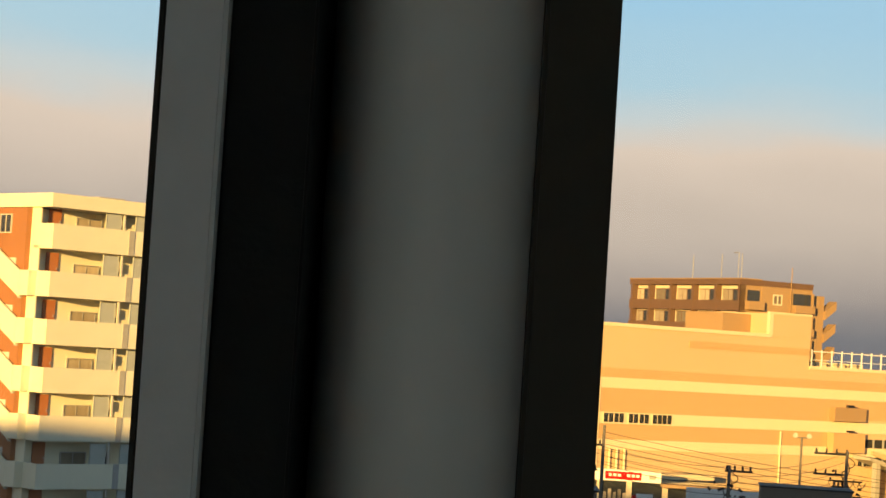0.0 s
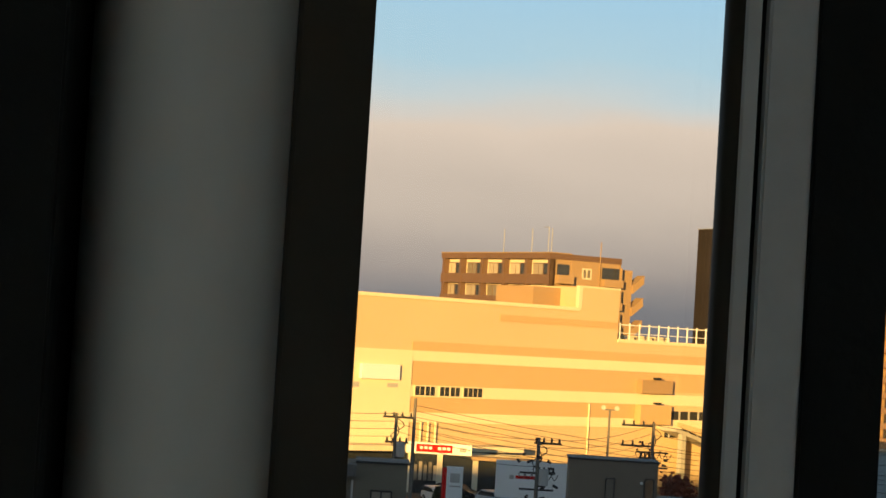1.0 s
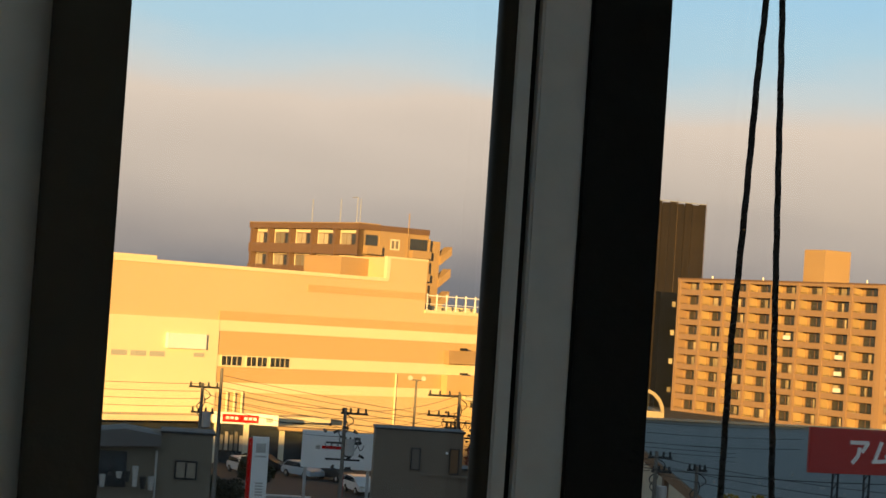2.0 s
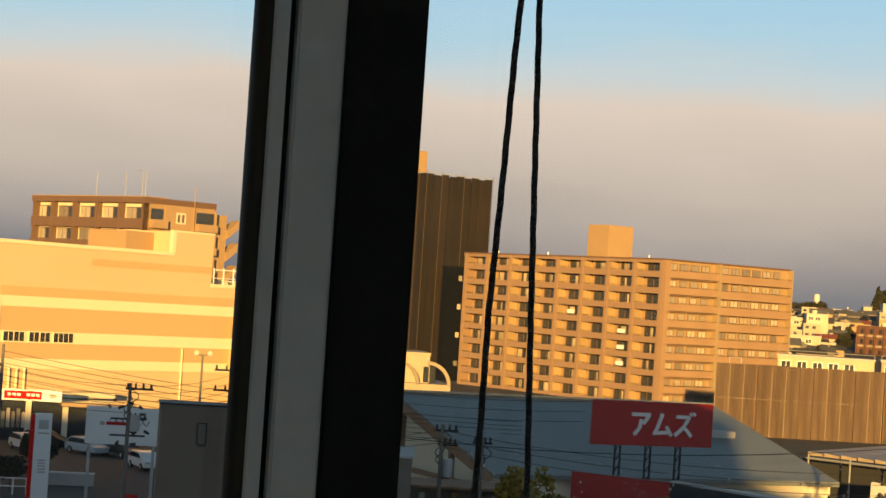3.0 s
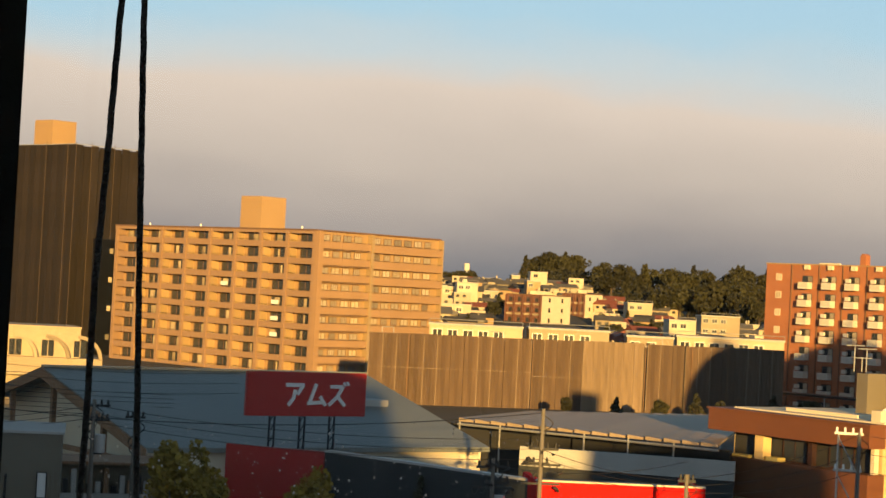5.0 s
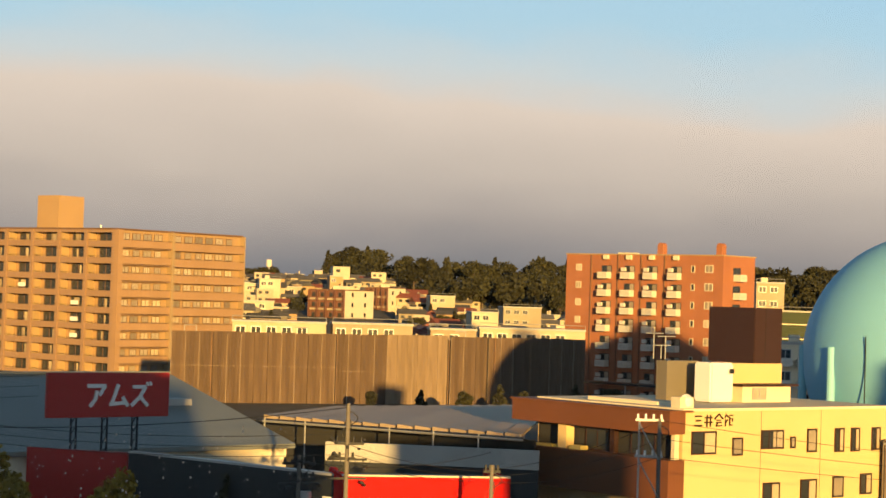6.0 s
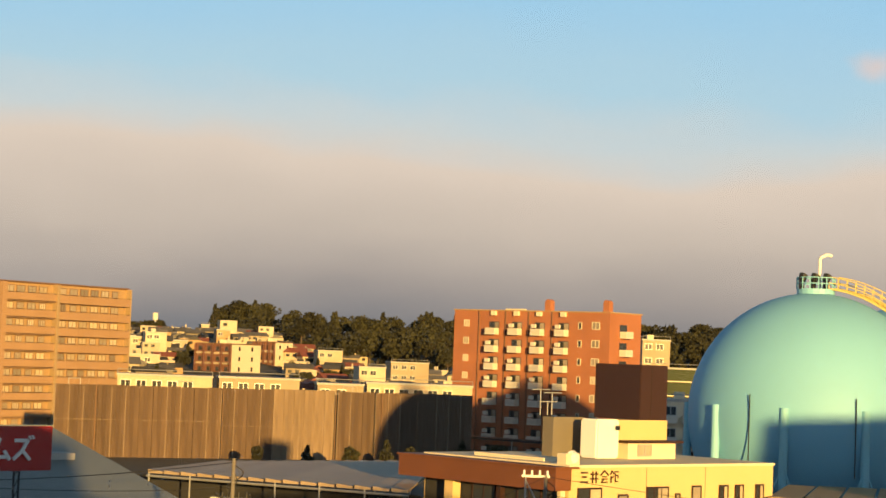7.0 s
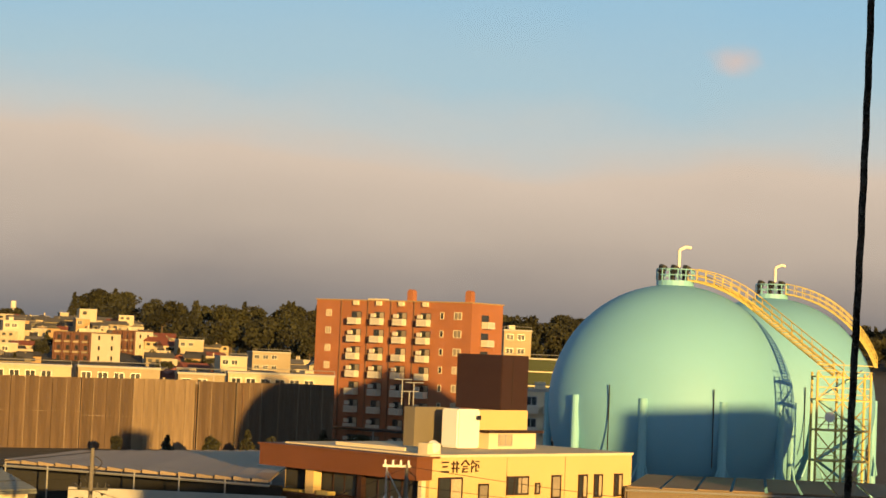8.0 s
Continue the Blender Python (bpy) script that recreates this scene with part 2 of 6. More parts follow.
M_BATTEN = mat("weathered_batten", (0.30, 0.23, 0.165), 0.8, 0, 3, 0.5, 0.3, streak=0.1)
M_PALE = mat("pale_sheeting", (0.20, 0.142, 0.09), 0.8, 0, 4.5, 0.5, 0.4, each=0.12, streak=0.06)
M_GREYWALL = mat("grey_render", (0.17, 0.148, 0.11), 0.85, 0, 4, 0.4, 0.12)
M_TAUPE = mat("taupe_render", (0.17, 0.135, 0.10), 0.85, 0, 4, 0.4, 0.1)
M_DUSK = mat("dim_glass", (0.14, 0.12, 0.10), 0.3)
M_REDFLAT = mat("dull_red_tile", (0.15, 0.07, 0.05), 0.8, 0, 4, 0.3, 0.15)
M_GREEN = mat("green_netting", (0.045, 0.06, 0.032), 0.85, 0, 5, 0.3, 0.25)


# ---------------------------------------------------------------- mesh helpers
def box(bm, x0, x1, y0, y1, z0, z1, bevel=0.0):
    vs = [bm.verts.new((x, y, z)) for x in (x0, x1) for y in (y0, y1) for z in (z0, z1)]
    for q in ((0, 1, 3, 2), (4, 6, 7, 5), (0, 4, 5, 1), (2, 3, 7, 6), (0, 2, 6, 4), (1, 5, 7, 3)):
        bm.faces.new([vs[i] for i in q])
    if bevel:
        es = list({e for v in vs for e in v.link_edges})
        bmesh.ops.bevel(bm, geom=es, offset=bevel, segments=2, affect="EDGES")
    return bm


def prism(bm, outline, axis, a, b):
    """Extrudes a 2D outline along an axis from a to b."""
    def put(p, h):
        return {"x": (h, p[0], p[1]), "y": (p[0], h, p[1]), "z": (p[0], p[1], h)}[axis]
    va, vb = [bm.verts.new(put(p, a)) for p in outline], [bm.verts.new(put(p, b)) for p in outline]
    n = len(outline)
    bm.faces.new(va)
    bm.faces.new(vb[::-1])
    for i in range(n):
        bm.faces.new((va[i], vb[i], vb[(i + 1) % n], va[(i + 1) % n]))
    return bm


def rod(bm, a, b, r0, r1=None, n=8):
    a, b = Vector(a), Vector(b)
    r1 = r0 if r1 is None else r1
    q = (b - a).to_track_quat("Z", "Y")
    rings = []
    for p, r in ((a, r0), (b, r1)):
        rings.append([bm.verts.new(p + q @ Vector((r * math.cos(6.2832 * i / n), r * math.sin(6.2832 * i / n), 0))) for i in range(n)])
    for i in range(n):
        bm.faces.new((rings[0][i], rings[0][(i + 1) % n], rings[1][(i + 1) % n], rings[1][i]))
    bm.faces.new(rings[0][::-1])
    bm.faces.new(rings[1])
    return bm


def tube(bm, points, r, n=6):
    for a, b in zip(points, points[1:]):
        rod(bm, a, b, r, r, n)
    return bm


def mesh_of(name, bm, material, smooth=False):
    bmesh.ops.recalc_face_normals(bm, faces=bm.faces)
    me = bpy.data.meshes.new(name)
    bm.to_mesh(me)
    bm.free()
    me.materials.append(material)
    if smooth:
        for p in me.polygons:
            p.use_smooth = True
    return me


def part(name, bm, material, parent, label="", smooth=False):
    me = bm if isinstance(bm, bpy.types.Mesh) else mesh_of(name, bm, material, smooth)
    ob = new(name, me)
    ob.parent = parent
    if label:
        tagged(ob, label)
    return ob


def placed(name, me, parent, x=0, y=0, z=0, rz=0, label=""):
    ob = part(name, me, None, parent, label)
    ob.matrix_basis = pose(x, y, z, 0, 0, rz)
    return ob


def thing(name, label, category, x, y, az=90, z=0.0, group="", kind=""):
    """An Empty whose local X runs along the heading az and whose local Y runs away to the left of it."""
    ob = new(name)
    ob.matrix_basis = pose(x, y, z, 0, 0, 90 - az)
    return tagged(ob, label, category, group, kind)


def B(*boxes, bevel=0.0):
    bm = bmesh.new()
    for b in boxes:
        box(bm, *b, bevel=bevel)
    return bm


def hide_shadow(ob):
    ob.visible_shadow = False
    return ob


def window_mesh(w, h, mullions=1, face="y", rim=0.06):
    """Meshes of a window's frame and pane, centred on x, standing on z=0, its face at -y."""
    fr = B((-w / 2, -w / 2 + rim, -0.06, 0.04, 0, h), (w / 2 - rim, w / 2, -0.06, 0.04, 0, h),
           (-w / 2 + rim, w / 2 - rim, -0.06, 0.04, 0, rim), (-w / 2 + rim, w / 2 - rim, -0.06, 0.04, h - rim, h))
    for i in range(mullions):
        x = -w / 2 + w * (i + 1) / (mullions + 1)
        box(fr, x - rim / 2, x + rim / 2, -0.05, 0.03, rim, h - rim)
    return fr, B((-w / 2 + rim, w / 2 - rim, -0.02, 0.01, rim, h - rim))


def window_kind(w, h, frame_mat, pane_mat, mullions=1, rim=0.06):
    fr, pn = window_mesh(w, h, mullions, rim=rim)
    return mesh_of("window", fr, frame_mat), mesh_of("pane", pn, pane_mat)


def put_window(kind, parent, x, y, z, rz=0, label=""):
    w = placed("window", kind[0], parent, x, y, z, rz, label)
    part("pane", kind[1], None, w)
    return w



# ---------------------------------------------------------------- ground
def rise(x, y):
    """Height of the land: a plain, and a wooded ridge beyond it."""
    r, az = math.hypot(x, y), math.degrees(math.atan2(x, y))
    east = min(1, max(0, (az - 31) / 2))
    s = min(1, max(0, (r - 360) / (420 + 80 * east)))
    side = min(1, max(0, (az - 14) / 10))
    h = (17 - 3 * east) * s * s * (3 - 2 * s) * side
    ridge = min(1, max(0, (az - 26) / 4)) * (1 if az < 80 else max(0, 1 - (az - 80) / 10))
    k = min(1, max(0, (r - 760) / 160))
    fall = max(0, 1 - max(0, r - 1100) / 500)
    return (h + 8 * k * ridge * (0.85 + 0.15 * math.sin(az * 0.9))) * fall


def build_ground():
    bm = bmesh.new()
    radii = [0, 40, 80, 120, 170, 220, 280, 340, 400, 460, 520, 580, 640, 700, 760, 820, 880, 940, 1000, 1100, 1250, 1500, 2000, 3000, 4600]
    step = 120
    rings = []
    for r in radii[1:]:
        rings.append([bm.verts.new((r * math.sin(6.28318 * i / step), r * math.cos(6.28318 * i / step),
                                    rise(r * math.sin(6.28318 * i / step), r * math.cos(6.28318 * i / step)))) for i in range(step)])
    c = bm.verts.new((0, 0, 0))
    for i in range(step):
        bm.faces.new((c, rings[0][(i + 1) % step], rings[0][i]))
        for a, b in zip(rings, rings[1:]):
            bm.faces.new((a[i], a[(i + 1) % step], b[(i + 1) % step], b[i]))
    ob = new("ground", mesh_of("ground", bm, M_GROUND))
    tagged(ob, "dull brown and grey town ground rising to a ridge", "ground", kind="structure")


build_ground()
lot = new("road", mesh_of("road", B((-10, 60, 112, 192, 0.0, 0.03)), M_ASPHALT))
tagged(lot, "dark asphalt car park of the dealership", "road", kind="structure")


# ---------------------------------------------------------------- room and window
def build_room():
    def wall(name, label, cat, m, *boxes):
        tagged(new(name, mesh_of(name, B(*boxes), m)), label, cat, kind="structure")
    # front wall: sill zone, head zone, both outer ends
    wall("wall_north", "pale painted window wall of the room", "wall", M_ROOM,
         (-2.2, 2.6, 0.86, 1.06, 13.5, 13.7), (-2.2, 2.6, 0.86, 1.06, 16.2, 16.6), (-2.2, -1.95, 0.86, 1.06, 13.7, 16.2), (2.35, 2.6, 0.86, 1.06, 13.7, 16.2))
    wall("wall_south", "pale painted back wall of the room", "wall", M_ROOM, (-2.2, 2.6, -1.4, -1.2, 13.5, 16.6))
    wall("wall_west", "pale painted side wall of the room", "wall", M_ROOM, (-2.2, -2.0, -1.2, 0.86, 13.5, 16.6))
    wall("wall_east", "pale painted side wall of the room", "wall", M_ROOM, (2.4, 2.6, -1.2, 0.86, 13.5, 16.6))
    wall("floor", "pale grey floor of the room", "floor", M_CARPET, (-2.0, 2.4, -1.2, 0.86, 13.4, 13.5))
    wall("ceiling", "white painted ceiling of the room", "ceiling", M_ROOM, (-2.0, 2.4, -1.2, 0.86, 16.3, 16.4))
    # pillar between two windows, its left side rounded back to the frame
    post = thing("window_pillar", "grey painted pillar between dark bronze window frames", "pillar", 0, 0, 90, kind="structure")
    bm = bmesh.new()
    arc = [(-0.046 + 0.042 * (1 - math.cos(a)), 0.655 + 0.11 * (1 - math.sin(a))) for a in [radians(d) for d in range(0, 91, 3)]]
    prism(bm, arc + [(0.0284, 0.655), (0.0284, 0.87), (-0.046, 0.87)], "z", 13.7, 16.2)
    part("pillar_face", bm, M_PILLAR, post, smooth=True)
    part("frame_right", B((0.0286, 0.0534, 0.645, 0.86, 13.7, 16.2), bevel=0.0015), M_BRONZE, post, "dark bronze frame strip")
    part("frame_left", B((-0.0749, -0.0462, 0.66, 0.88, 13.7, 16.2), bevel=0.001), M_RUBBER, post, "black frame strip")
    part("stile", B((-0.0955, -0.0751, 0.65, 0.86, 13.7, 16.2), bevel=0.0015), M_ALU, post, "grey aluminium stile")
    part("edge", B((-0.0985, -0.0957, 0.655, 0.86, 13.7, 16.2), bevel=0.001), M_BRONZE, post, "dark edge strip")
    # sash stile of the sliding window
    st = thing("sash_stile", "grey and black aluminium stile of the sliding window", "window frame", 0, 0, 90, kind="structure")
    part("edge_roll", rod(bmesh.new(), (0.2345, 0.905, 13.7), (0.2345, 0.905, 16.2), 0.0056, 0.0056, 16), M_BRONZE, st, "rounded dark edge", smooth=True)
    part("strip", B((0.2375, 0.2452, 0.899, 0.93, 13.7, 16.2), bevel=0.001), M_ALU, st, "narrow grey strip")
    part("groove", B((0.2452, 0.2492, 0.908, 0.93, 13.7, 16.2)), M_RUBBER, st, "black groove")
    part("stile_face", B((0.2492, 0.2724, 0.900, 0.93, 13.7, 16.2), bevel=0.0012), M_ALU, st, "grey aluminium face")
    part("stile_shade", B((0.2725, 0.3110, 0.898, 0.93, 13.7, 16.2), bevel=0.0012), M_RUBBER, st, "black frame face")
    for k, (a, b, y) in enumerate(((-1.95, -0.09, 0.90), (0.053, 0.24, 0.93), (0.30, 2.35, 0.915))):
        w = thing("window_%d" % (k + 1), "clear glass window pane with a few dust specks", "window", 0, 0, 90, kind="structure")
        hide_shadow(part("pane", B((a, b, y, y + 0.004, 13.7, 16.2)), M_PANE, w))


build_room()


def cord(name, points, r, label):
    """A twisted cord along the line through the points."""
    bm = bmesh.new()
    pts = [Vector(p) for p in points]
    dense = []
    for a, b in zip(pts, pts[1:]):
        n = max(2, int((b - a).length / 0.0035))
        dense += [a.lerp(b, i / n) for i in range(n)]
    ring_old = None
    for i, p in enumerate(dense):
        ring = []
        for k in range(12):
            a = k * 0.5236
            q = r * (0.94 + 0.1 * math.cos(3 * a + i * 1.1))
            ring.append(bm.verts.new(p + Vector((math.cos(a), math.sin(a), 0)) * q))
        if ring_old:
            for k in range(12):
                bm.faces.new((ring_old[k], ring_old[(k + 1) % 12], ring[(k + 1) % 12], ring[k]))
        ring_old = ring
    ob = new(name, mesh_of(name, bm, M_CORD, True))
    return tagged(ob, label, "cord", "blind cords")


def bend(x0, x1, z0, z1, y, amps):
    n = 30
    return [(x0 + (x1 - x0) * i / n + sum(a * math.sin(f * i / n * 6.283 + p) for a, f, p in amps), y, z0 + (z1 - z0) * i / n) for i in range(n + 1)]


cord("blind_cord", bend(0.3287, 0.3905, 14.3, 16.2, 0.9, ((0.0009, 7, 0.4), (0.0006, 13, 1))), 0.00165, "dark braided blind cord hanging slightly bent beside the window")
cord("blind_cord", bend(0.4017, 0.3211, 14.3, 16.2, 0.9, ((0.0004, 4, 2.0),)), 0.0016, "dark braided blind cord hanging straight beside the window")
cord("blind_cord", bend(0.7145, 0.7545, 14.3, 16.2, 0.5, ((0.0008, 5, 1.0),)), 0.0015, "thin dark cord hanging before the far window")


def build_specks():
    bm = bmesh.new()
    rnd = random.Random(5)
    for i in range(520):
        x, z = 0.35 + 0.24 * rnd.random() ** 1.2, 14.85 + 0.085 * rnd.random() ** 1.5
        s = 0.0003 + 0.0005 * rnd.random() ** 2
        cs = [bm.verts.new((x + s * rnd.uniform(.6, 1.1) * math.cos(k * 1.2566), 0.9135, z + 1.2 * s * rnd.uniform(.6, 1.1) * math.sin(k * 1.2566))) for k in range(5)]
        top = bm.verts.new((x, 0.9131, z))
        for k in range(5):
            bm.faces.new((cs[k], cs[(k + 1) % 5], top))
    tagged(new("dust_specks", mesh_of("dust_specks", bm, M_SPECK)), "pale dried drops and dust on the window glass", "dust", kind="stuff")


build_specks()


def build_own_house():
    h = thing("office_building", "plain concrete building round the room", "building", 0, 0, 90, kind="structure")
    part("lower_storeys", B((-76, 10.2, -14, 1.06, 0, 13.3)), M_CONC, h)
    part("upper_storeys", B((-45, 6.0, -14, 1.06, 16.7, 21.3)), M_CONC, h)
    part("west_storeys", B((-76, -45, -14, 1.06, 16.7, 20.5)), M_CONC, h)
    part("west_wing", B((-76, -2.3, -14, 1.06, 13.3, 16.7)), M_CONC, h)
    part("east_wing", B((2.7, 10.2, -14, 1.06, 13.3, 16.7)), M_CONC, h)
    part("rear_wing", B((-2.3, 2.7, -14, -2.0, 13.3, 16.7)), M_CONC, h)
    part("low_wing", B((24.5, 35, -14, 0, 0, 16.6)), M_CONC, h)
    n = thing("neighbour_building", "plain concrete block beyond the room's building", "building", 69.8, -15, 90, kind="structure")
    part("wall", B((0, 13.5, 0, 12, 0, 22.3)), M_CONC, n)
    part("roof", B((7, 11.5, 3, 9, 22.3, 22.7)), M_CONC, n)


build_own_house()


# ---------------------------------------------------------------- cream gallery apartment house
def build_gallery_house():
    h = thing("apartment_house", "cream apartment house with open galleries and a stair tower", "building", -23.86, 121.68, 46)
    L, top = 9.5, 22.8
    part("body", B((0.1, L, 1.9, 12, 0, 21.9)), M_IVORY, h)
    bm = B((-0.25, L, -0.25, 12.2, 21.95, top))
    part("roof", bm, M_IVORY, h, "thick cream roof slab")
    part("roof_hatch", B((6, 8, 4, 6, top, top + 0.4)), M_CONC, h)
    part("tiled_wall", B((-0.35, 0.1, 2.3, 12, 0, 21.9)), M_RUST, h, "rust brown tiled stair wall")
    part("corner_wall", B((0.0, 0.1, 1.3, 2.3, 0, 21.95)), M_IVORY, h)
    win, big = window_kind(1.3, 1.2, M_WHITE, M_GLASS), window_kind(1.9, 1.9, M_STEEL, M_CURT, 1)
    door = mesh_of("door", B((0, 0.9, -0.05, 0.03, 0, 2.0)), M_DOOR)
    knob = mesh_of("handle", B((0.75, 0.82, -0.09, -0.05, 0.95, 1.1)), M_STEEL)
    screen = mesh_of("screen", B((0, 1.15, -0.03, 0.03, 0, 1.3), (0, 0.05, -0.05, 0.05, 0, 1.35), (1.1, 1.15, -0.05, 0.05, 0, 1.35)), M_FROST)
    column = mesh_of("column", B((0, 0.12, 0, 0.12, 0, 1.5)), M_WHITE)
    parapet = mesh_of("parapet", B((0, L, -0.15, 0.0, 0, 1.55)), M_IVORY)
    deck = mesh_of("deck", B((0, L, 0.0, 1.9, 0, 0.2)), M_IVORY)
    pipe = mesh_of("pipe", B((0, 0.42, -0.19, -0.155, 0, 1.55)), M_CONC)
    unit = mesh_of("air_unit", B((0, 0.8, 0, 0.3, 0, 0.6)), M_WHITE)
    for k in range(7):
        z = 19.41 - 2.93 * k
        placed("parapet", parapet, h, 0, 0, z)
        part("return_parapet", B((-0.02, 0.1, 0.0, 1.3, z, z + 1.55)), M_IVORY, h)
        placed("deck", deck, h, 0, 0, z)
        for i in range(1):
            o = i * 7.6
            d = placed("door", door, h, o + 0.9, 1.84, z + 0.75)
            part("handle", knob, None, d)
            if i < 3:
                put_window(big, h, o + 3.9, 1.86, z + 0.25)
                put_window(win, h, o + 6.0, 1.86, z + 1.0)
            placed("screen", screen, h, o + 3.95, 0.1, z + 1.5)
            placed("screen", screen, h, o + 6.2, 0.1, z + 1.5)
            placed("column", column, h, o + 5.25, 0.0, z + 1.4)
            placed("pipe", pipe, h, o + 5.6, 0, z, label="grey slot in the parapet")
            placed("air_unit", unit, h, o + 5.3, 1.4, z + 1.9)
            if i:
                part("partition", B((o - 0.15, o, 0.1, 1.9, z + 0.2, z + 2.93)), M_IVORY, h)
        # raking stair parapets of the tower at the gable
        for s, (a, b) in () if not k else enumerate((((2.3, z), (5.2, z + 1.45)), ((5.2, z + 1.45), (8.0, z + 2.9)))):
            bm = bmesh.new()
            prism(bm, [(a[0], a[1] - 0.1), (b[0], b[1] - 0.1), (b[0], b[1] + 1.5), (a[0], a[1] + 1.5)], "x", -0.62, -0.5)
            part("stair_parapet", bm, M_IVORY, h)
        if not k:
            put_window(win, h, -0.38, 4.6, z + 0.9, -90)
            continue
        bm = bmesh.new()
        for i in range(16):
            box(bm, -0.5, -0.35, 2.3 + i * 0.18, 2.3 + (i + 1) * 0.18 + 0.1, z + i * 0.18 - 0.2, z + (i + 1) * 0.18)
        part("stair_flight", bm, M_CONC, h)
        part("stair_wall", B((-0.6, -0.02, 1.3, 2.3, z - 0.0, z + 1.55)), M_IVORY, h)
        part("tower_window", B((-0.4, -0.34, 3.2, 4.0, z + 1.3, z + 2.3)), M_WHITE, h)


build_gallery_house()


# ---------------------------------------------------------------- shopping mall
def build_mall():
    h = thing("shopping_mall", "large cream and orange banded shopping mall", "building", 27.61, 198.09, 58)
    x0, x1 = -34, 27.2
    part("wall", B((x0, x1, 0, 55, 0, 15.0), (x0, 12.4, 0, 55, 15.0, 18.0)), M_MALL, h, "pale orange wall panels")
    part("coping", B((x0, 7.0, -0.15, 0.4, 17.9, 18.25), (12.4, x1 + .1, -0.15, 0.4, 14.95, 15.3), (-34, -21.7, -.18, .4, 18.25, 18.6)), M_MALLB, h)
    part("lift_house", B((6.9, 12.4, -0.05, 9, 18.0, 20.35)), M_MALL, h)
    part("stair_house", B((3.2, 6.9, 3.0, 9, 18.0, 20.15)), M_TAN, h)
    part("lift_trim", B((6.7, 7.2, -0.12, 0.3, 18.2, 20.5), (7.2, 12.45, -.12, .2, 20.3, 20.5)), M_MALLB, h)
    for z0, z1 in ((12.0, 13.0), (8.6, 9.7), (6.15, 7.1)):
        part("band", B((-14.0, x1, -0.14, 0.0, z0, z1)), M_MALLB, h, "cream band")
    for a, b, z0, z1 in ((-14, 15.3, 9.7, 12.0), (-14, 15.3, 7.1, 8.6), (-14, x1, 13.0, 13.9), (-3.4, 12.3, 16.3, 17.0), (15.3, x1, 10.0, 12.0)):
        part("orange_band", B((a, b, -0.07, 0.0, z0, z1)), M_MALLO, h, "orange wall band")
    part("cream_panel", B((x0, -14.0, -0.2, 0.0, 0, 13.0)), M_MALLB, h, "projecting cream wall")
    part("blank_sign", B((-20.1, -15.7, -0.6, -0.2, 10.15, 11.55)), M_LETTER, h)
    for i in range(3):
        part("louvre", B((-26 + i * 2.1, -24.3 + i * 2.1, -0.25, -0.18, 9.3, 9.8)), M_CONC, h)
    part("louvre", B((-16.8, -15.6, -.25, -.18, 9.4, 9.8)), M_CONC, h)
    for a in (-13.3, -12.05, -10.3, -9.0, -7.4, -6.2):
        k = window_kind(1.25, 0.98, M_MALLB, M_GLASS, 1, 0.05)
        put_window(k, h, a + 0.4, -0.16, 8.68)
    part("signboard", B((15.5, 19.9, -0.9, -0.1, 9.8, 11.2)), M_TAN, h, "tan box sign")
    part("signboard", B((15.3, 19.7, -1.1, -0.1, 6.6, 8.6)), M_MALLO, h, "orange box sign")
    part("sign_lamp", B((17, 17.9, -1.2, -0.9, 11.25, 11.5)), M_BLACK, h)
    part("sign_lamp", B((17, 18, -1.3, -1.1, 8.7, 8.9)), M_BLACK, h)
    # no real hole: a near-black plate paints the shaded deck inside
    part("opening", B((19.9, 26.6, -0.03, 0.05, 5.2, 8.0)), M_DARK, h, "car deck opening drawn as a dark plate for its shade")
    for i in range(5):
        part("deck_post", B((20.4 + i * 1.4, 20.6 + i * 1.4, -0.12, -0.02, 5.2, 8.0)), M_CONC, h)
    bm = bmesh.new()
    prism(bm, [(19.0, 6.6), (27.2, 4.2), (27.2, 5.4), (19.0, 7.0)], "y", -3.0, -2.7)
    part("ramp_parapet", bm, M_MALL, h)
    bm = bmesh.new()
    prism(bm, [(19.0, 6.4), (27.2, 4.1), (27.2, 3.7), (19.0, 6.0)], "y", -2.7, -0.1)
    part("ramp_deck", bm, M_CONC, h)
    part("ramp_pier", B((20, 20.6, -2.6, -2, 0, 6)), M_CONC, h)
    part("ramp_pier", B((26, 26.6, -2.6, -2, 0, 4)), M_CONC, h)
    post = mesh_of("rail_post", B((-0.06, 0.06, 0, 0.12, 0, 1.7)), M_LETTER)
    for i in range(11):
        placed("rail_post", post, h, 13.2 + i * 1.4, 0.5, 15.3)
    part("rail", B((13, x1, 0.52, 0.6, 16.75, 16.85), (13, x1, 0.52, 0.6, 15.9, 15.96)), M_LETTER, h)
    for i in range(4):
        part("roof_unit", B((13.5 + i * 2.6, 15 + i * 2.6, 3, 5, 15, 15.75)), M_MALLB, h)
    part("drain_pipe", rod(bmesh.new(), (8.9, -0.2, 0), (8.9, -0.2, 8.5), 0.1), M_MALLB, h)
    for i in range(3):
        part("drain_pipe", rod(bmesh.new(), (-12.6 + i * .9, -0.25, 0), (-12.6 + i * .9, -0.25, 6.2), 0.12), M_MALLB, h)
    part("entrance_canopy", B((-34, -2, -3.2, 0, 3.6, 4.1)), M_MALLB, h)
    part("entrance", B((-32, -3, -0.27, -0.15, 0.2, 3.6)), M_GLASS, h, "dark entrance glazing")


build_mall()


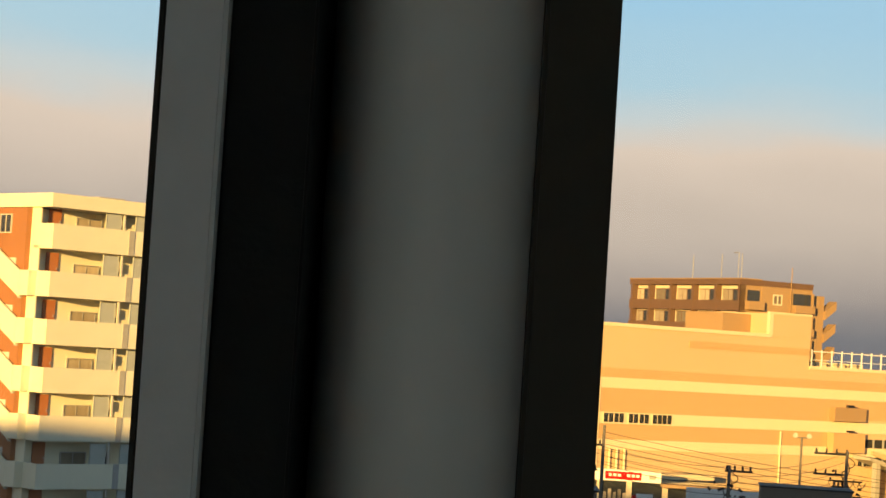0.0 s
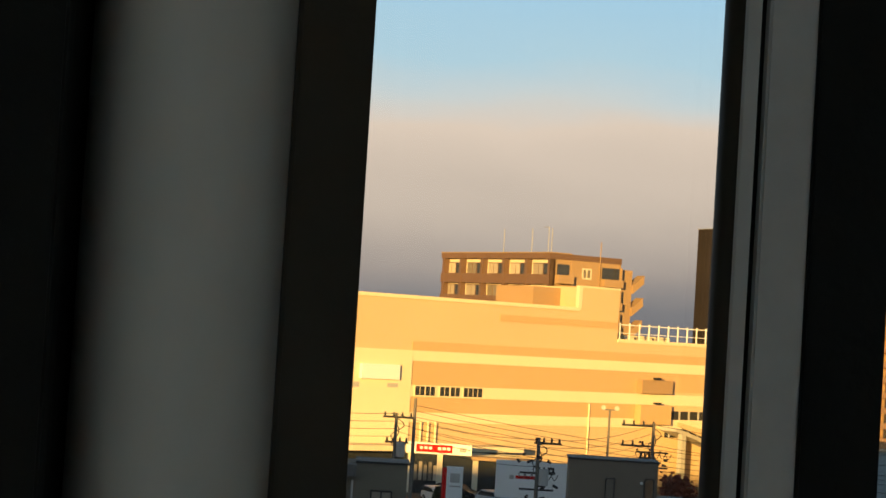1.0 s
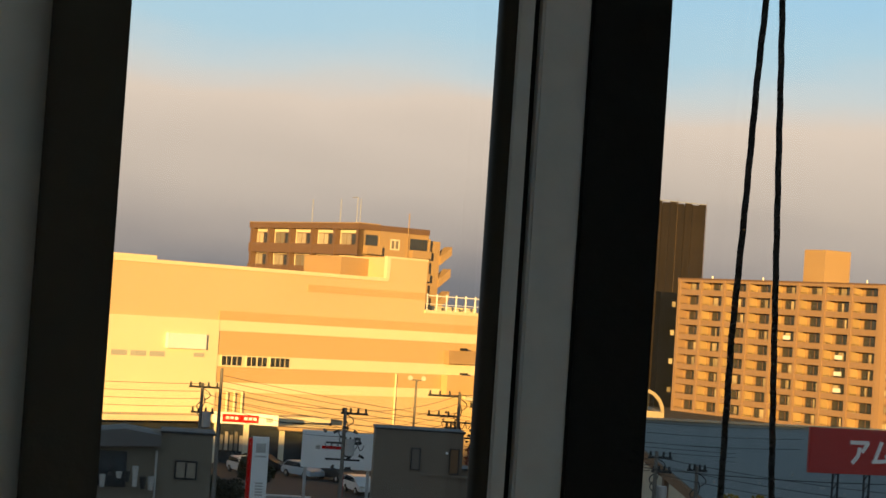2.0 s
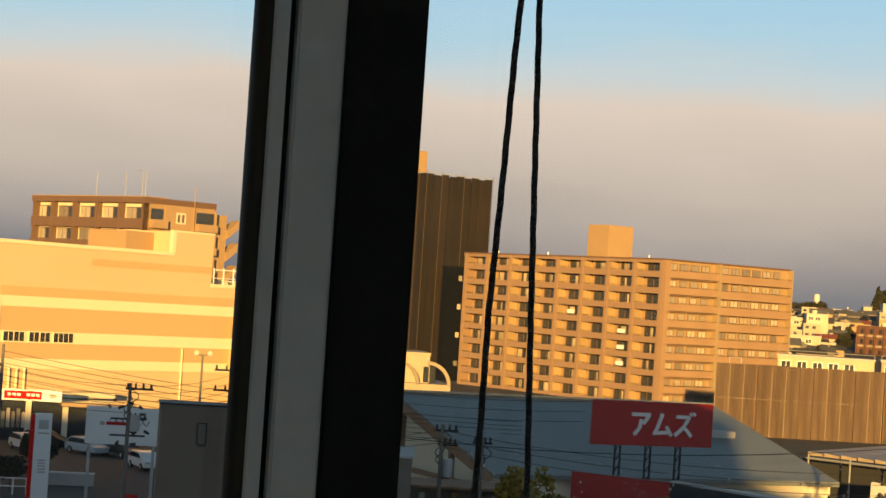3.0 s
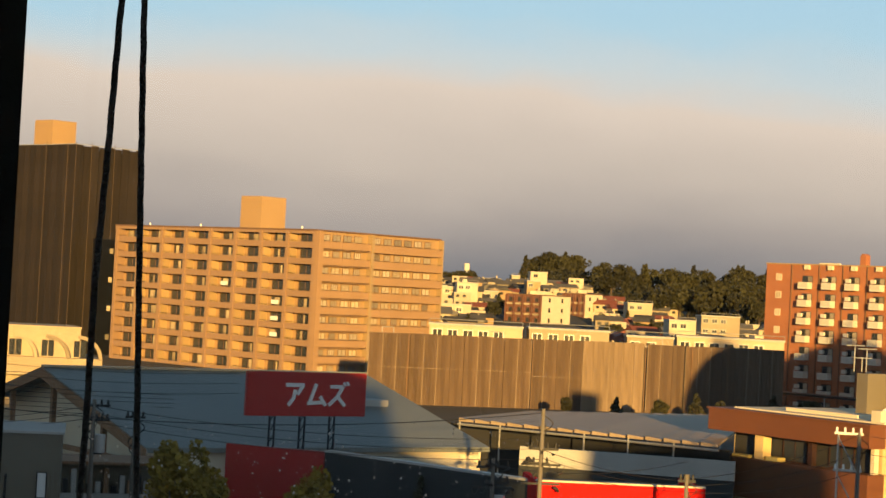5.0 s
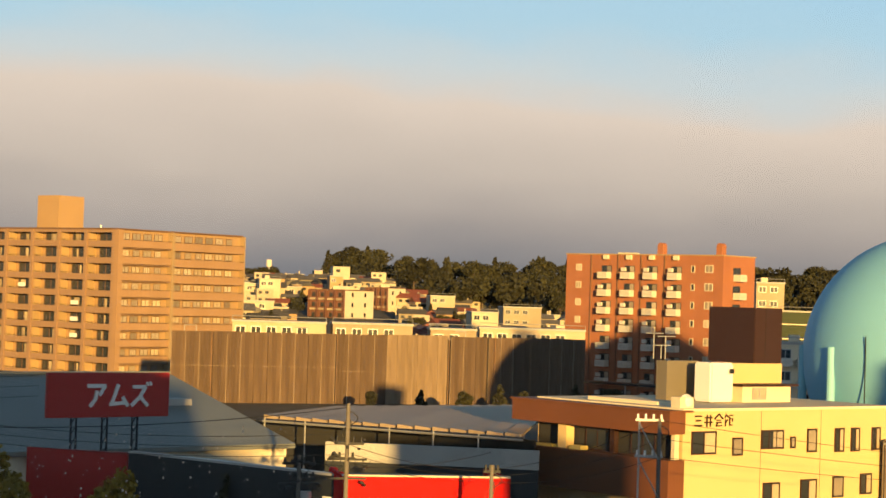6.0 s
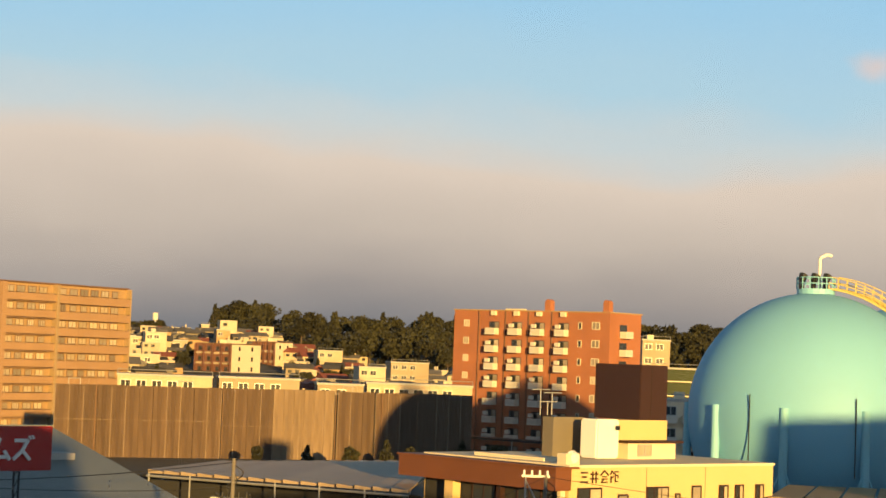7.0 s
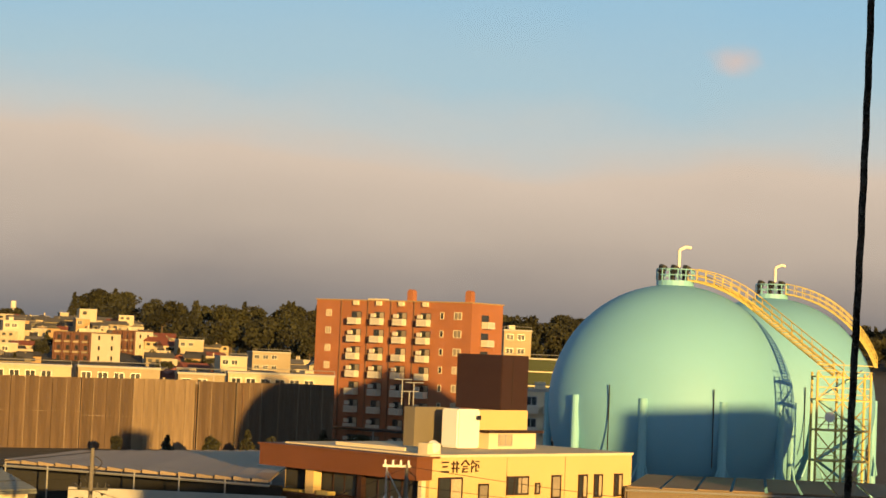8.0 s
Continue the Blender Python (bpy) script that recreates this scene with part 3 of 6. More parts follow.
# ---------------------------------------------------------------- brown apartment house behind the mall
def build_brown_house():
    h = thing("apartment_house", "brown tiled apartment house with recessed balconies", "building", 37.92, 253.18, 63)
    top, W, L = 25.85, 11.4, 26.0
    part("body", B((0.85, W, 1.6, L, 0, top - 0.3)), M_CREAM, h, "cream inner wall")
    part("roof", B((0, W + 0.1, 0, L, top - 0.75, top)), M_BROWN, h, "brown roof edge")
    part("roof_trim", B((-.05, 3.4, -.05, .2, top, top + .12), (-.05, .2, .2, L, top, top + .1)), M_TAN, h)
    pier = mesh_of("pier", B((0, 0.85, 0, 0.55, 0, top - 0.75)), M_BROWN)
    bay = L / 5
    for i in range(6):
        placed("pier", pier, h, 0, min(L - 0.9, i * bay), 0)
    rail = mesh_of("parapet", B((0.05, 0.25, 0.55, bay, 0, 1.0)), M_BROWN)
    slab = mesh_of("slab", B((0.05, 0.85, 0.55, bay, -0.3, 0)), M_BROWN)
    # glass and curtain; their dark right and pale left also imitate shadow and sun
    glz = mesh_of("glazing", B((0.77, 0.84, 1.0, 2.5, 0.1, 2.2)), M_GLASS)
    lit = mesh_of("curtain", B((0.77, 0.84, 2.56, bay - 0.35, 0.1, 2.2)), M_CURT)
    rib = mesh_of("window_frame", B((0.72, 0.85, 2.48, 2.58, 0.1, 2.25), (0.72, 0.85, 3.55, 3.62, 0.1, 2.25), (0.72, 0.85, 0.95, bay - 0.3, 2.2, 2.3)), M_BROWN)
    side = window_kind(1.5, 1.4, M_CREAM, M_CURT, 1, 0.18)
    for k in range(8):
        z = 22.3 - 2.95 * k
        for i in range(5):
            placed("parapet", rail, h, 0, i * bay, z - 0.2)
            placed("slab", slab, h, 0, i * bay, z - 0.2)
            p = placed("glazing", glz, h, 0, i * bay, z)
            part("curtain", lit, None, p)
            part("window_frame", rib, None, p)
        if k < 4:
            part("balcony", B((0.9, 3.3, -0.9, 0.1, z - 0.3, z + 0.8)), M_TAN, h)
            part("balcony_recess", B((1.2, 3.1, 0.02, 0.08, z + 0.8, z + 2.2)), M_GLASS, h)
            put_window(side, h, 5.9, 0.02, z + 0.5)
            part("balcony", B((8.2, 11.3, -0.9, 0.1, z - 0.3, z + 0.7)), M_TAN, h)
            part("balcony_recess", B((8.4, 11.2, 0.02, 0.08, z + 0.7, z + 2.2)), M_GLASS, h)
            part("balcony_post", B((10.9, 11.1, -0.8, -0.6, z + .7, z + 2.3)), M_TAN, h)
    part("side_wall", B((0, 0.9, 0, 0.1, 0, top - 0.75), (3.4, 8.1, 0, 1.6, 0, top - 0.75), (11.4, W, 0.0, 1.6, 0, top - .75), (0.9, 3.4, .1, 1.6, 0, top - .75), (8.1, 11.4, .1, 1.6, 0, top - .75)), M_TAN, h)
    part("downpipe", rod(bmesh.new(), (7.9, -0.12, 0), (7.9, -0.12, top + 1.9), 0.06), M_TAN, h)
    part("stair_tower", B((W, W + 2.2, 0.3, 4, 0, top - 1.4)), M_TAN, h, "tan stair tower")
    for k in range(6):
        z = 21.6 - 2.95 * k
        bm = bmesh.new()
        prism(bm, [(W + 2.2, z - 0.2), (W + 4.0, z + 1.2), (W + 4.0, z + 2.3), (W + 2.2, z + 0.9)], "y", 0.0, 1.6)
        part("stair_flight", bm, M_TAN, h)
    for y in (0.6, 5.0, 11.5):
        part("antenna", rod(bmesh.new(), (0.5, y, top), (0.5, y, top + 3.2), 0.05), M_STEEL, h)
    part("antenna", tube(bmesh.new(), [(1, 2, top), (1, 2, top + 3.4), (1, 3.2, top + 3.4)], 0.05), M_STEEL, h)


build_brown_house()


# ---------------------------------------------------------------- beige tower block and netted tower
def build_beige_block():
    d = 70
    h = thing("apartment_block", "long beige tiled apartment block with recessed balconies", "building", 131.04, 302.87, d)
    top, W = 24.5, 29.6
    bays, bay = 8, 6.6
    L = bays * bay + 0.6
    part("body", B((1.9, W, 1.5, L, 0, top - 0.2)), M_TAN, h, "cream inner wall")
    part("roof", B((-0.1, W + 0.4, -0.4, L, top - 0.25, top)), M_BROWN, h, "thin brown roof edge")
    part("beam", B((0, 0.5, 0, L, top - 0.75, top - 0.25)), M_ROSE, h)
    pier = mesh_of("pier", B((-0.15, 1.9, 0, 0.65, 0, top - 0.25)), M_ROSE)
    for i in range(bays + 1):
        placed("pier", pier, h, 0, min(i * bay, L - 1.0), 0)
    rail = mesh_of("parapet", B((0.05, 0.25, 0.65, bay, -0.2, 0.8)), M_ROSE)
    slab = mesh_of("slab", B((0.3, 1.9, 0.65, bay, -0.2, 0)), M_TAN)
    soff = mesh_of("handrail", B((0.1, 0.14, 0.75, bay, 1.0, 1.05), *[(0.1, 0.14, 0.9 + j * 0.82, 0.94 + j * 0.82, 0.8, 1.0) for j in range(7)]), M_BLACK)
    glz = mesh_of("glazing", B((1.82, 1.89, 0.9, 5.4, 0.1, 2.4)), M_GLASS)
    lit = mesh_of("partition", B((0.3, 1.9, bay - 0.12, bay - 0.01, 0, 2.45)), M_SIDE)
    rib = mesh_of("window_frame", B((1.75, 1.9, 2.4, 2.5, 0.1, 2.4), (1.75, 1.9, 3.85, 3.97, 0.1, 2.4), (1.75, 1.9, 5.4, 5.5, 0.1, 2.4)), M_BROWN)
    drapes = [mesh_of("curtain", B((1.77, 1.815, 0, w, 0.15, 2.2)), M_DRAPE) for w in (0.4, 0.7, 1.2)]
    unit = mesh_of("air_unit", B((0.7, 1.1, 5.6, 6.3, 0.1, 0.8)), M_WHITE)
    wash = mesh_of("laundry", B((0.4, 0.46, 2.2, 4.0, 1.0, 1.75)), M_LETTER)
    rnd = random.Random(3)
    for k in range(9):
        z = 21.6 - 2.72 * k
        for i in range(bays):
            placed("slab", slab, h, 0, i * bay, z)
            placed("parapet", rail, h, 0, i * bay, z)
            placed("handrail", soff, h, 0, i * bay, z)
            g = placed("glazing", glz, h, 0, i * bay, z)
            placed("partition", lit, h, 0, i * bay, z)
            part("window_frame", rib, None, g)
            if rnd.random() > 0.45:
                placed("curtain", rnd.choice(drapes), g, 0, rnd.uniform(2.6, 4.2), 0)
            if rnd.random() > 0.5:
                placed("air_unit", unit, h, 0, i * bay, z)
            if rnd.random() > 0.93:
                placed("laundry", wash, h, 0, i * bay, z, label="white laundry on the balcony")
    wins = (window_kind(1.9, 1.15, M_BROWN, M_CURT, 1, 0.1), window_kind(1.9, 1.15, M_BROWN, M_DRAPE, 1, 0.1), window_kind(1.5, 1.15, M_BROWN, M_CURT, 2, 0.1))
    gal = mesh_of("gallery_parapet", B((0.9, 12.0, -0.95, -0.8, 0, 1.25)), M_PARA)
    gal2 = mesh_of("gallery_parapet", B((12.6, W, -1.15, -1.0, -0.12, 1.13)), M_PARA)
    deck = mesh_of("deck", B((0.9, W - 0.05, -0.95, 0, -0.2, 0)), M_ROSE)
    for k in range(9):
        z = 21.45 - 2.72 * k
        placed("gallery_parapet", gal, h, 0, 0, z - 0.1)
        placed("gallery_parapet", gal2, h, 0, 0, z - 0.1)
        placed("deck", deck, h, 0, 0, z)
        part("gallery_rail", B((0.9, 12.0, -0.9, -0.86, z + 1.2, z + 1.26), (12.6, W, -1.1, -1.06, z + 1.1, z + 1.16)), M_BLACK, h)
        for x in (2.2, 4.7, 7.2, 9.7, 14.3, 16.8, 19.3, 21.8, 24.3, 26.8):
            put_window(wins[int(rnd.random() * 3)], h, x, -0.03, z + 1.2)
    part("gallery_wall", B((0.9, W, 0, 1.5, 0, top - 0.25)), M_TAN, h)
    part("corner_pier", B((-0.15, 0.9, -1.0, 0, 0, top - 0.25)), M_PARA, h)
    part("seam_pier", B((12.0, 12.6, -1.2, 0, 0, top - 0.25)), M_BEIGE, h)
    part("end_pier", B((W, W + 0.3, -1.1, 0, 0, top - 0.25)), M_BEIGE, h)
    part("roof_house", B((3.0, 8.7, 17.2, 22.5, top, top + 5.6)), M_TAN, h, "tan roof house")
    for y in (44, 30, 4):
        part("roof_light", rod(bmesh.new(), (0.5, y, top), (0.5, y, top + 0.5), 0.14), M_LETTER, h)


build_beige_block()


def build_net_tower():
    h = thing("netted_tower", "tall tower block wrapped in dark scaffold mesh", "building", 107.86, 364.37, 70)
    W, L, top = 16.0, 47, 39.4
    part("core", B((0.4, W - .4, 0.4, L, 0, top - .8)), M_DARK, h)
    me = mesh_of("net", B((0.03, 1.77, -0.06, 0.0, 0, top)), M_NET)
    for i in range(int(W / 1.8) + 1):
        placed("net", me, h, min(i * 1.8, W - 1.8), 0.02 * (i % 3), -0.3 * (i % 2))
    for i in range(int(L / 1.8)):
        placed("net", me, h, 0, i * 1.8, 0, 90)
    pole = mesh_of("scaffold_pole", rod(bmesh.new(), (0, 0, 0), (0, 0, top + 0.6), 0.05, 0.05, 6), M_BARK)
    for x in (0.0, 3.6, 9.0, W):
        placed("scaffold_pole", pole, h, x, -0.16)
    for y in (2.2, 9, 20, 32):
        placed("scaffold_pole", pole, h, -0.16, y)
    for z in range(6, 39, 6):
        part("tie_rail", B((0, W, -0.2, -0.14, z, z + .08)), M_NET, h)
        part("tie_rail", B((-0.2, -0.14, 0, L, z, z + .08)), M_NET, h)
    part("top_rail", B((0, W, -0.14, -0.08, top - .1, top + 0.05), (-0.14, -0.08, 0, L, top - .1, top + 0.05)), M_STEEL, h)
    part("roof_house", B((4.0, 9.6, 13.2, 19, top, top + 5.2)), M_TAN, h, "tan roof house")
    lo = thing("low_block", "near-black block beside the tower", "building", 112.7, 362.8, 70)
    part("wall", B((0, 8, 0, 1.5, 0, 21.6)), M_NEARBLACK, lo)
    part("roof", B((-0.1, 8.1, -0.1, 1.6, 21.6, 21.9)), M_NEARBLACK, lo)
    dot = mesh_of("window", B((-0.4, 0.4, -0.06, 0.02, 0, 1.0)), M_CURT)
    for k in range(7):
        placed("window", dot, lo, 3.2 + 2.4 * (k % 2), 0, 19.2 - 2.7 * k)


build_net_tower()


# ---------------------------------------------------------------- arcaded white hall
def build_arch_hall():
    h = thing("arched_hall", "white low building with big arches on its roof", "building", 48, 196, 100)
    part("wall", B((0, 13.5, 0, 14, 0, 6.6)), M_HOUSE, h)
    part("canopy", B((-2, 12, -1.6, 0, 4.9, 5.1)), M_HOUSE, h)
    part("block", B((0, 11.4, 1.5, 9, 6.6, 9.5), (-0.1, 11.5, 1.4, 9, 9.5, 9.7)), M_HOUSE, h, "cream upper storey")
    for i in range(4):
        bm = bmesh.new()
        cxx = 1.5 + i * 3.2
        pts = [(cxx + 2.4 * math.cos(a), 6.5 + 2.4 * math.sin(a)) for a in [radians(6 * s) for s in range(0, 16)]]
        inner = [(cxx + 2.05 * math.cos(a), 6.5 + 2.05 * math.sin(a)) for a in [radians(6 * s) for s in range(0, 16)]]
        prism(bm, pts + inner[::-1], "y", 0.0, 0.5)
        part("arch", bm, M_HOUSE, h)
        part("arch_glazing", B((cxx - .3, cxx + 0.9, 1.4, 1.5, 6.7, 8.3)), M_GLASS, h)
        part("glazing_bar", B((cxx + 0.26, cxx + 0.34, 1.36, 1.4, 6.7, 8.3)), M_HOUSE, h)
    part("roof_unit", B((-0.5, 1.3, 3, 5, 8.9, 10.2)), M_HOUSE, h)


build_arch_hall()


# ---------------------------------------------------------------- sheeted site along the back
def build_site():
    h = thing("sheeted_building", "long low building wrapped in brown site sheeting", "building", 112.29, 240.03, 100)
    part("core", B((0.5, 60.5, 0.6, 1.8, 0, 9.0)), M_DARK, h)
    part("flat_roof", B((0.4, 60.6, 0.5, 1.8, 9.0, 9.2)), M_CONC, h)
    rnd = random.Random(11)
    kinds = [mesh_of("sheet", prism(bmesh.new(), [(0.03, 0), (0.6, -b), (1.2, 0.02), (1.85, -b * .7), (1.87, 0.1), (0.03, 0.1)], "z", 0, 9.5), M_SHEET) for b in (0.05, 0.09, 0.13)]
    pale = [mesh_of("sheet", prism(bmesh.new(), [(0.03, 0), (0.6, -b), (1.2, 0.02), (1.48, -b * .7), (1.5, 0.1), (0.03, 0.1)], "z", 0, 9.55), M_PALE) for b in (0.05, 0.1)]
    for i in range(32):
        x = i * 1.9
        if 30.3 <= x + 0.5 <= 38.5:
            continue
        placed("sheet", rnd.choice(kinds), h, x, 0.06 * rnd.random(), -0.08 * rnd.random())
    batten = mesh_of("batten", B((-0.035, 0.035, -0.2, -0.12, 0, 9.45)), M_BATTEN)
    for i in range(0, 32, 1):
        if rnd.random() > 0.25:
            placed("batten", batten, h, i * 1.9 - 0.03, 0, -0.3 * rnd.random())
    for i in range(6):
        placed("sheet", pale[i % 2], h, 30.35 + i * 1.5, -0.12, 0, label="paler sheet")
    pole = mesh_of("scaffold_pole", rod(bmesh.new(), (0, 0, 0), (0, 0, 9.9), 0.05, 0.05, 6), M_TIMBER)
    for x in (5.4, 23.0, 39.5, 46.5, 52.0):
        placed("scaffold_pole", pole, h, x, -0.3)
    part("tie_rail", B((0, 23, -0.24, -0.2, 4.9, 4.94), (23, 39, -0.24, -0.2, 4.4, 4.44)), M_BATTEN, h)
    part("dark_seam", B((22.9, 23.06, -0.32, -0.2, 0, 9.4), (45.4, 45.52, -0.32, -0.2, 0, 9.4)), M_DARK, h)
    for x, w in ((2, 1.6), (17, 2.2), (41, 1.5)):
        part("roof_frame", tube(bmesh.new(), [(x, 1, 9.2), (x, 1, 10.2), (x + w, 1, 10.2), (x + w, 1, 9.2)], 0.05), M_STEEL, h)


build_site()


# ---------------------------------------------------------------- brick apartment house
def build_brick_house():
    h = thing("apartment_house", "red brick tiled apartment house with white balconies", "building", 202.22, 234.96, 75)
    top, W, L = 22.75, 8.7, 30.8
    part("body", B((0, W, 0, L, 0, top - .2)), M_BRICK, h)
    part("roof", B((-0.15, W + .15, -0.15, L + .1, top - .2, top)), M_TAN, h, "thin tan roof edge")
    tub = mesh_of("balcony", B((-1.3, -1.18, -0.95, 0.95, 0, 1.05), (-1.18, 0, -0.95, -0.85, 0, 1.05), (-1.18, 0, 0.85, 0.95, 0, 1.05), (-1.18, 0, -0.85, 0.85, 0, 0.14)), M_WHITE)
    bars = mesh_of("balcony_slot", B(*[(-1.33, -1.3, -0.8 + i * 0.3, -0.72 + i * 0.3, 0.2, 0.9) for i in range(6)]), M_CONC)
    glz = mesh_of("glazing", B((-0.05, 0.02, -1.0, 1.0, 0.1, 2.1)), M_GLASS)
    curt = mesh_of("curtain", B((-0.07, -0.05, -0.9, -0.1, 0.2, 2.0)), M_CURT)
    unit = mesh_of("air_unit", B((-0.9, -0.5, 0.3, 1.1, 1.2, 1.8)), M_WHITE)
    win = window_kind(1.1, 1.1, M_CREAM, M_CURT, 1, 0.1)
    win2 = window_kind(1.5, 1.2, M_CREAM, M_CURT, 1, 0.1)
    slim = window_kind(0.7, 1.1, M_CREAM, M_GLASS, 0, 0.1)
    pipe = mesh_of("downpipe", rod(bmesh.new(), (-0.12, 0, 0), (-0.12, 0, top - .2), 0.08), M_BROWN)
    for k in range(8):
        z = 18.75 - 2.83 * k
        for i, y in enumerate((22.5, 17.9, 13.43, 8.72)):
            b = placed("balcony", tub, h, 0, y, z)
            part("balcony_slot", bars, None, b)
            g = placed("glazing", glz, h, 0, y, z)
            part("curtain", curt, None, g)
            if (k * 3 + i) % 4:
                placed("air_unit", unit, h, 0, y, z)
        put_window(win, h, -0.03, 28.2, z + 1.2, -90)
        put_window(win2, h, -0.03, 2.6, z + 1.2, -90)
        put_window(slim, h, -0.03, 5.6, z + 1.2, -90)
        b = placed("balcony", tub, h, 3.7, 0, z, 90)
        part("balcony_slot", bars, None, b)
        placed("glazing", glz, h, 3.7, 0, z, 90)
    for y in (20.2, 15.6, 11.0, 25.6):
        placed("downpipe", pipe, h, 0, y)
    for y in (22.5, 17.9, 13.43, 8.72):
        part("roof_outlet", B((-.5, .3, y - .45, y + .45, top - .9, top - .2)), M_CREAM, h)
    for y in (12.45, 1.24):
        bm = bmesh.new()
        pts = [(y - 0.55, top), (y + 0.55, top)] + [(y + 0.55 * math.cos(radians(a)), top + 1.3 + 0.55 * math.sin(radians(a))) for a in range(0, 181, 20)]
        prism(bm, pts, "x", 0.6, 1.7)
        part("vent_house", bm, M_BRICK, h, "round-topped brick vent house")
    part("roof_pipe", rod(bmesh.new(), (1, 17, top + .12), (1, 21, top + .12), 0.14), M_CREAM, h)
    c = thing("carport", "dark flat carport beside the brick house", "carport", 193, 226, 75)
    part("canopy", B((0, 4, 0, 26, 2.3, 2.6)), M_NAVY, c)
    for y in (0.3, 8, 16, 25):
        part("post", B((0.1, 0.25, y, y + .15, 0, 2.3)), M_STEEL, c)


build_brick_house()


# ---------------------------------------------------------------- gas holders
def sphere_bm(r, seg=64, rings=40):
    bm = bmesh.new()
    bmesh.ops.create_uvsphere(bm, u_segments=seg, v_segments=rings, radius=r)
    return bm


def ladder_rail(parent, name, pts, width, material):
    """Two handrails, treads and posts along a line of points."""
    bm, q = bmesh.new(), [Vector(p) for p in pts]
    side = (q[-1] - q[0]).cross(Vector((0, 0, 1))).normalized() * width / 2
    for s in (-1, 1):
        for up in (0.0, 0.5, 1.0):
            tube(bm, [p + side * s + Vector((0, 0, up)) for p in q], 0.05 if up else 0.09, 5)
        for p in q:
            rod(bm, p + side * s, p + side * s + Vector((0, 0, 1.0)), 0.04, 0.04, 5)
    for a, b in zip(q, q[1:]):
        for i in range(3):
            m = a.lerp(b, i / 3)
            rod(bm, m - side, m + side, 0.07, 0.07, 5)
    return part(name, bm, material, parent)


def build_gas_holders():
    R = 10.44
    ball = mesh_of("shell", sphere_bm(R), M_SPHERE, True)
    spots = ((124.72, 118.44, 11.06), (152.6, 131.7, 11.24))
    for k, (x, y, z) in enumerate(spots):
        h = thing("gas_holder", "turquoise painted spherical gas holder on columns", "gas tank", x, y, 90, group="gas holders")
        part("shell", ball, None, h, smooth=True).location = (0, 0, z)
        face = math.degrees(math.atan2(x, y)) + 180
        for i in range(10):
            az = face + 12 + i * 36
            d = heading(az)
            p = d * (R * 0.995)
            bm = rod(bmesh.new(), (p.x, p.y, 0), (p.x, p.y, 11.9), 0.36, 0.36, 12)
            side = Vector((d.y, -d.x, 0))
            for s in (-1, 1):
                rod(bm, p + side * s * 1.1 + d * 0.3 + Vector((0, 0, 4.6)), p + Vector((0, 0, 7.2)), 0.1, 0.1, 6)
            part("column", bm, M_TURQ, h, "pale turquoise column")
        for az in (face - 19, face + 28):
            d = heading(az) * (R + 0.1)
            part("riser_pipe", rod(bmesh.new(), (d.x, d.y, z - 4.5), (d.x, d.y, z + 1.8), 0.05, 0.05, 6), M_NAVY, h)
        top = z + R
        bm = rod(bmesh.new(), (0, 0, top - 0.1), (0, 0, top + 0.35), 1.6, 1.6, 20)
        part("top_platform", bm, M_TURQ, h)
        bm = bmesh.new()
        for i in range(14):
            a = i * 6.2832 / 14
            rod(bm, (1.6 * math.cos(a), 1.6 * math.sin(a), top + 0.3), (1.6 * math.cos(a), 1.6 * math.sin(a), top + 1.3), 0.05, 0.05, 5)
        ring = [(1.6 * math.cos(i * 0.3142), 1.6 * math.sin(i * 0.3142), 0) for i in range(21)]
        for up in (0.8, 1.3):
            tube(bm, [(a, b, top + up) for a, b, c in ring], 0.05, 5)
        part("top_railing", bm, M_TURQ, h)
        for i in range(3):
            d = heading(face + 90) * (1.2 - 1.0 * i) + heading(face) * 0.8
            bm = rod(bmesh.new(), (d.x, d.y, top + .3), (d.x, d.y, top + 1.0), 0.22, 0.22, 8)
            rod(bm, (d.x, d.y, top + 1.0), (d.x + 0.25, d.y, top + 1.55), 0.3, 0.36, 8)
            part("valve", bm, M_NAVY, h, "dark relief valve")
        bm = tube(bmesh.new(), [(0.2, -0.2, top + .3), (0.2, -0.2, top + 3.0), (0.75, -0.5, top + 3.3), (1.1, -.7, top + 3.2)], 0.14, 8)
        part("vent_pipe", bm, M_LETTER, h)
        # arched stair over the shell, down to the far right of the front
        dv = heading(face - 78)
        pts = []
        for i in range(15 if k else 9):
            a = radians(8 + i * (4.4 if k else 4.0))
            lift = R + 0.5 + 0.02 * i
            pts.append(dv * (lift * math.sin(a)) + Vector((0, 0, z + lift * math.cos(a))))
        if not k:
            # leaves the shell and runs straight down to the stair tower
            foot = Vector((125.6 - x, 101.2 - y, 14.35))
            start = pts[-1].copy()
            pts += [start.lerp(foot, i / 8) for i in range(1, 9)]
        ladder_rail(h, "arched_stair", pts, 1.2, M_YSTEEL)
    tower_x, tower_y = 123.9, 101.9
    h = thing("stair_tower", "yellow steel lattice stair tower beside the gas holders", "stair", tower_x, tower_y, 130)
    post = mesh_of("post", rod(bmesh.new(), (0, 0, 0), (0, 0, 14.6), 0.1, 0.1, 8), M_YSTEEL)
    for x in (0, 2.0, 4.2):
        for y in (0, 2.4):
            placed("post", post, h, x, y)
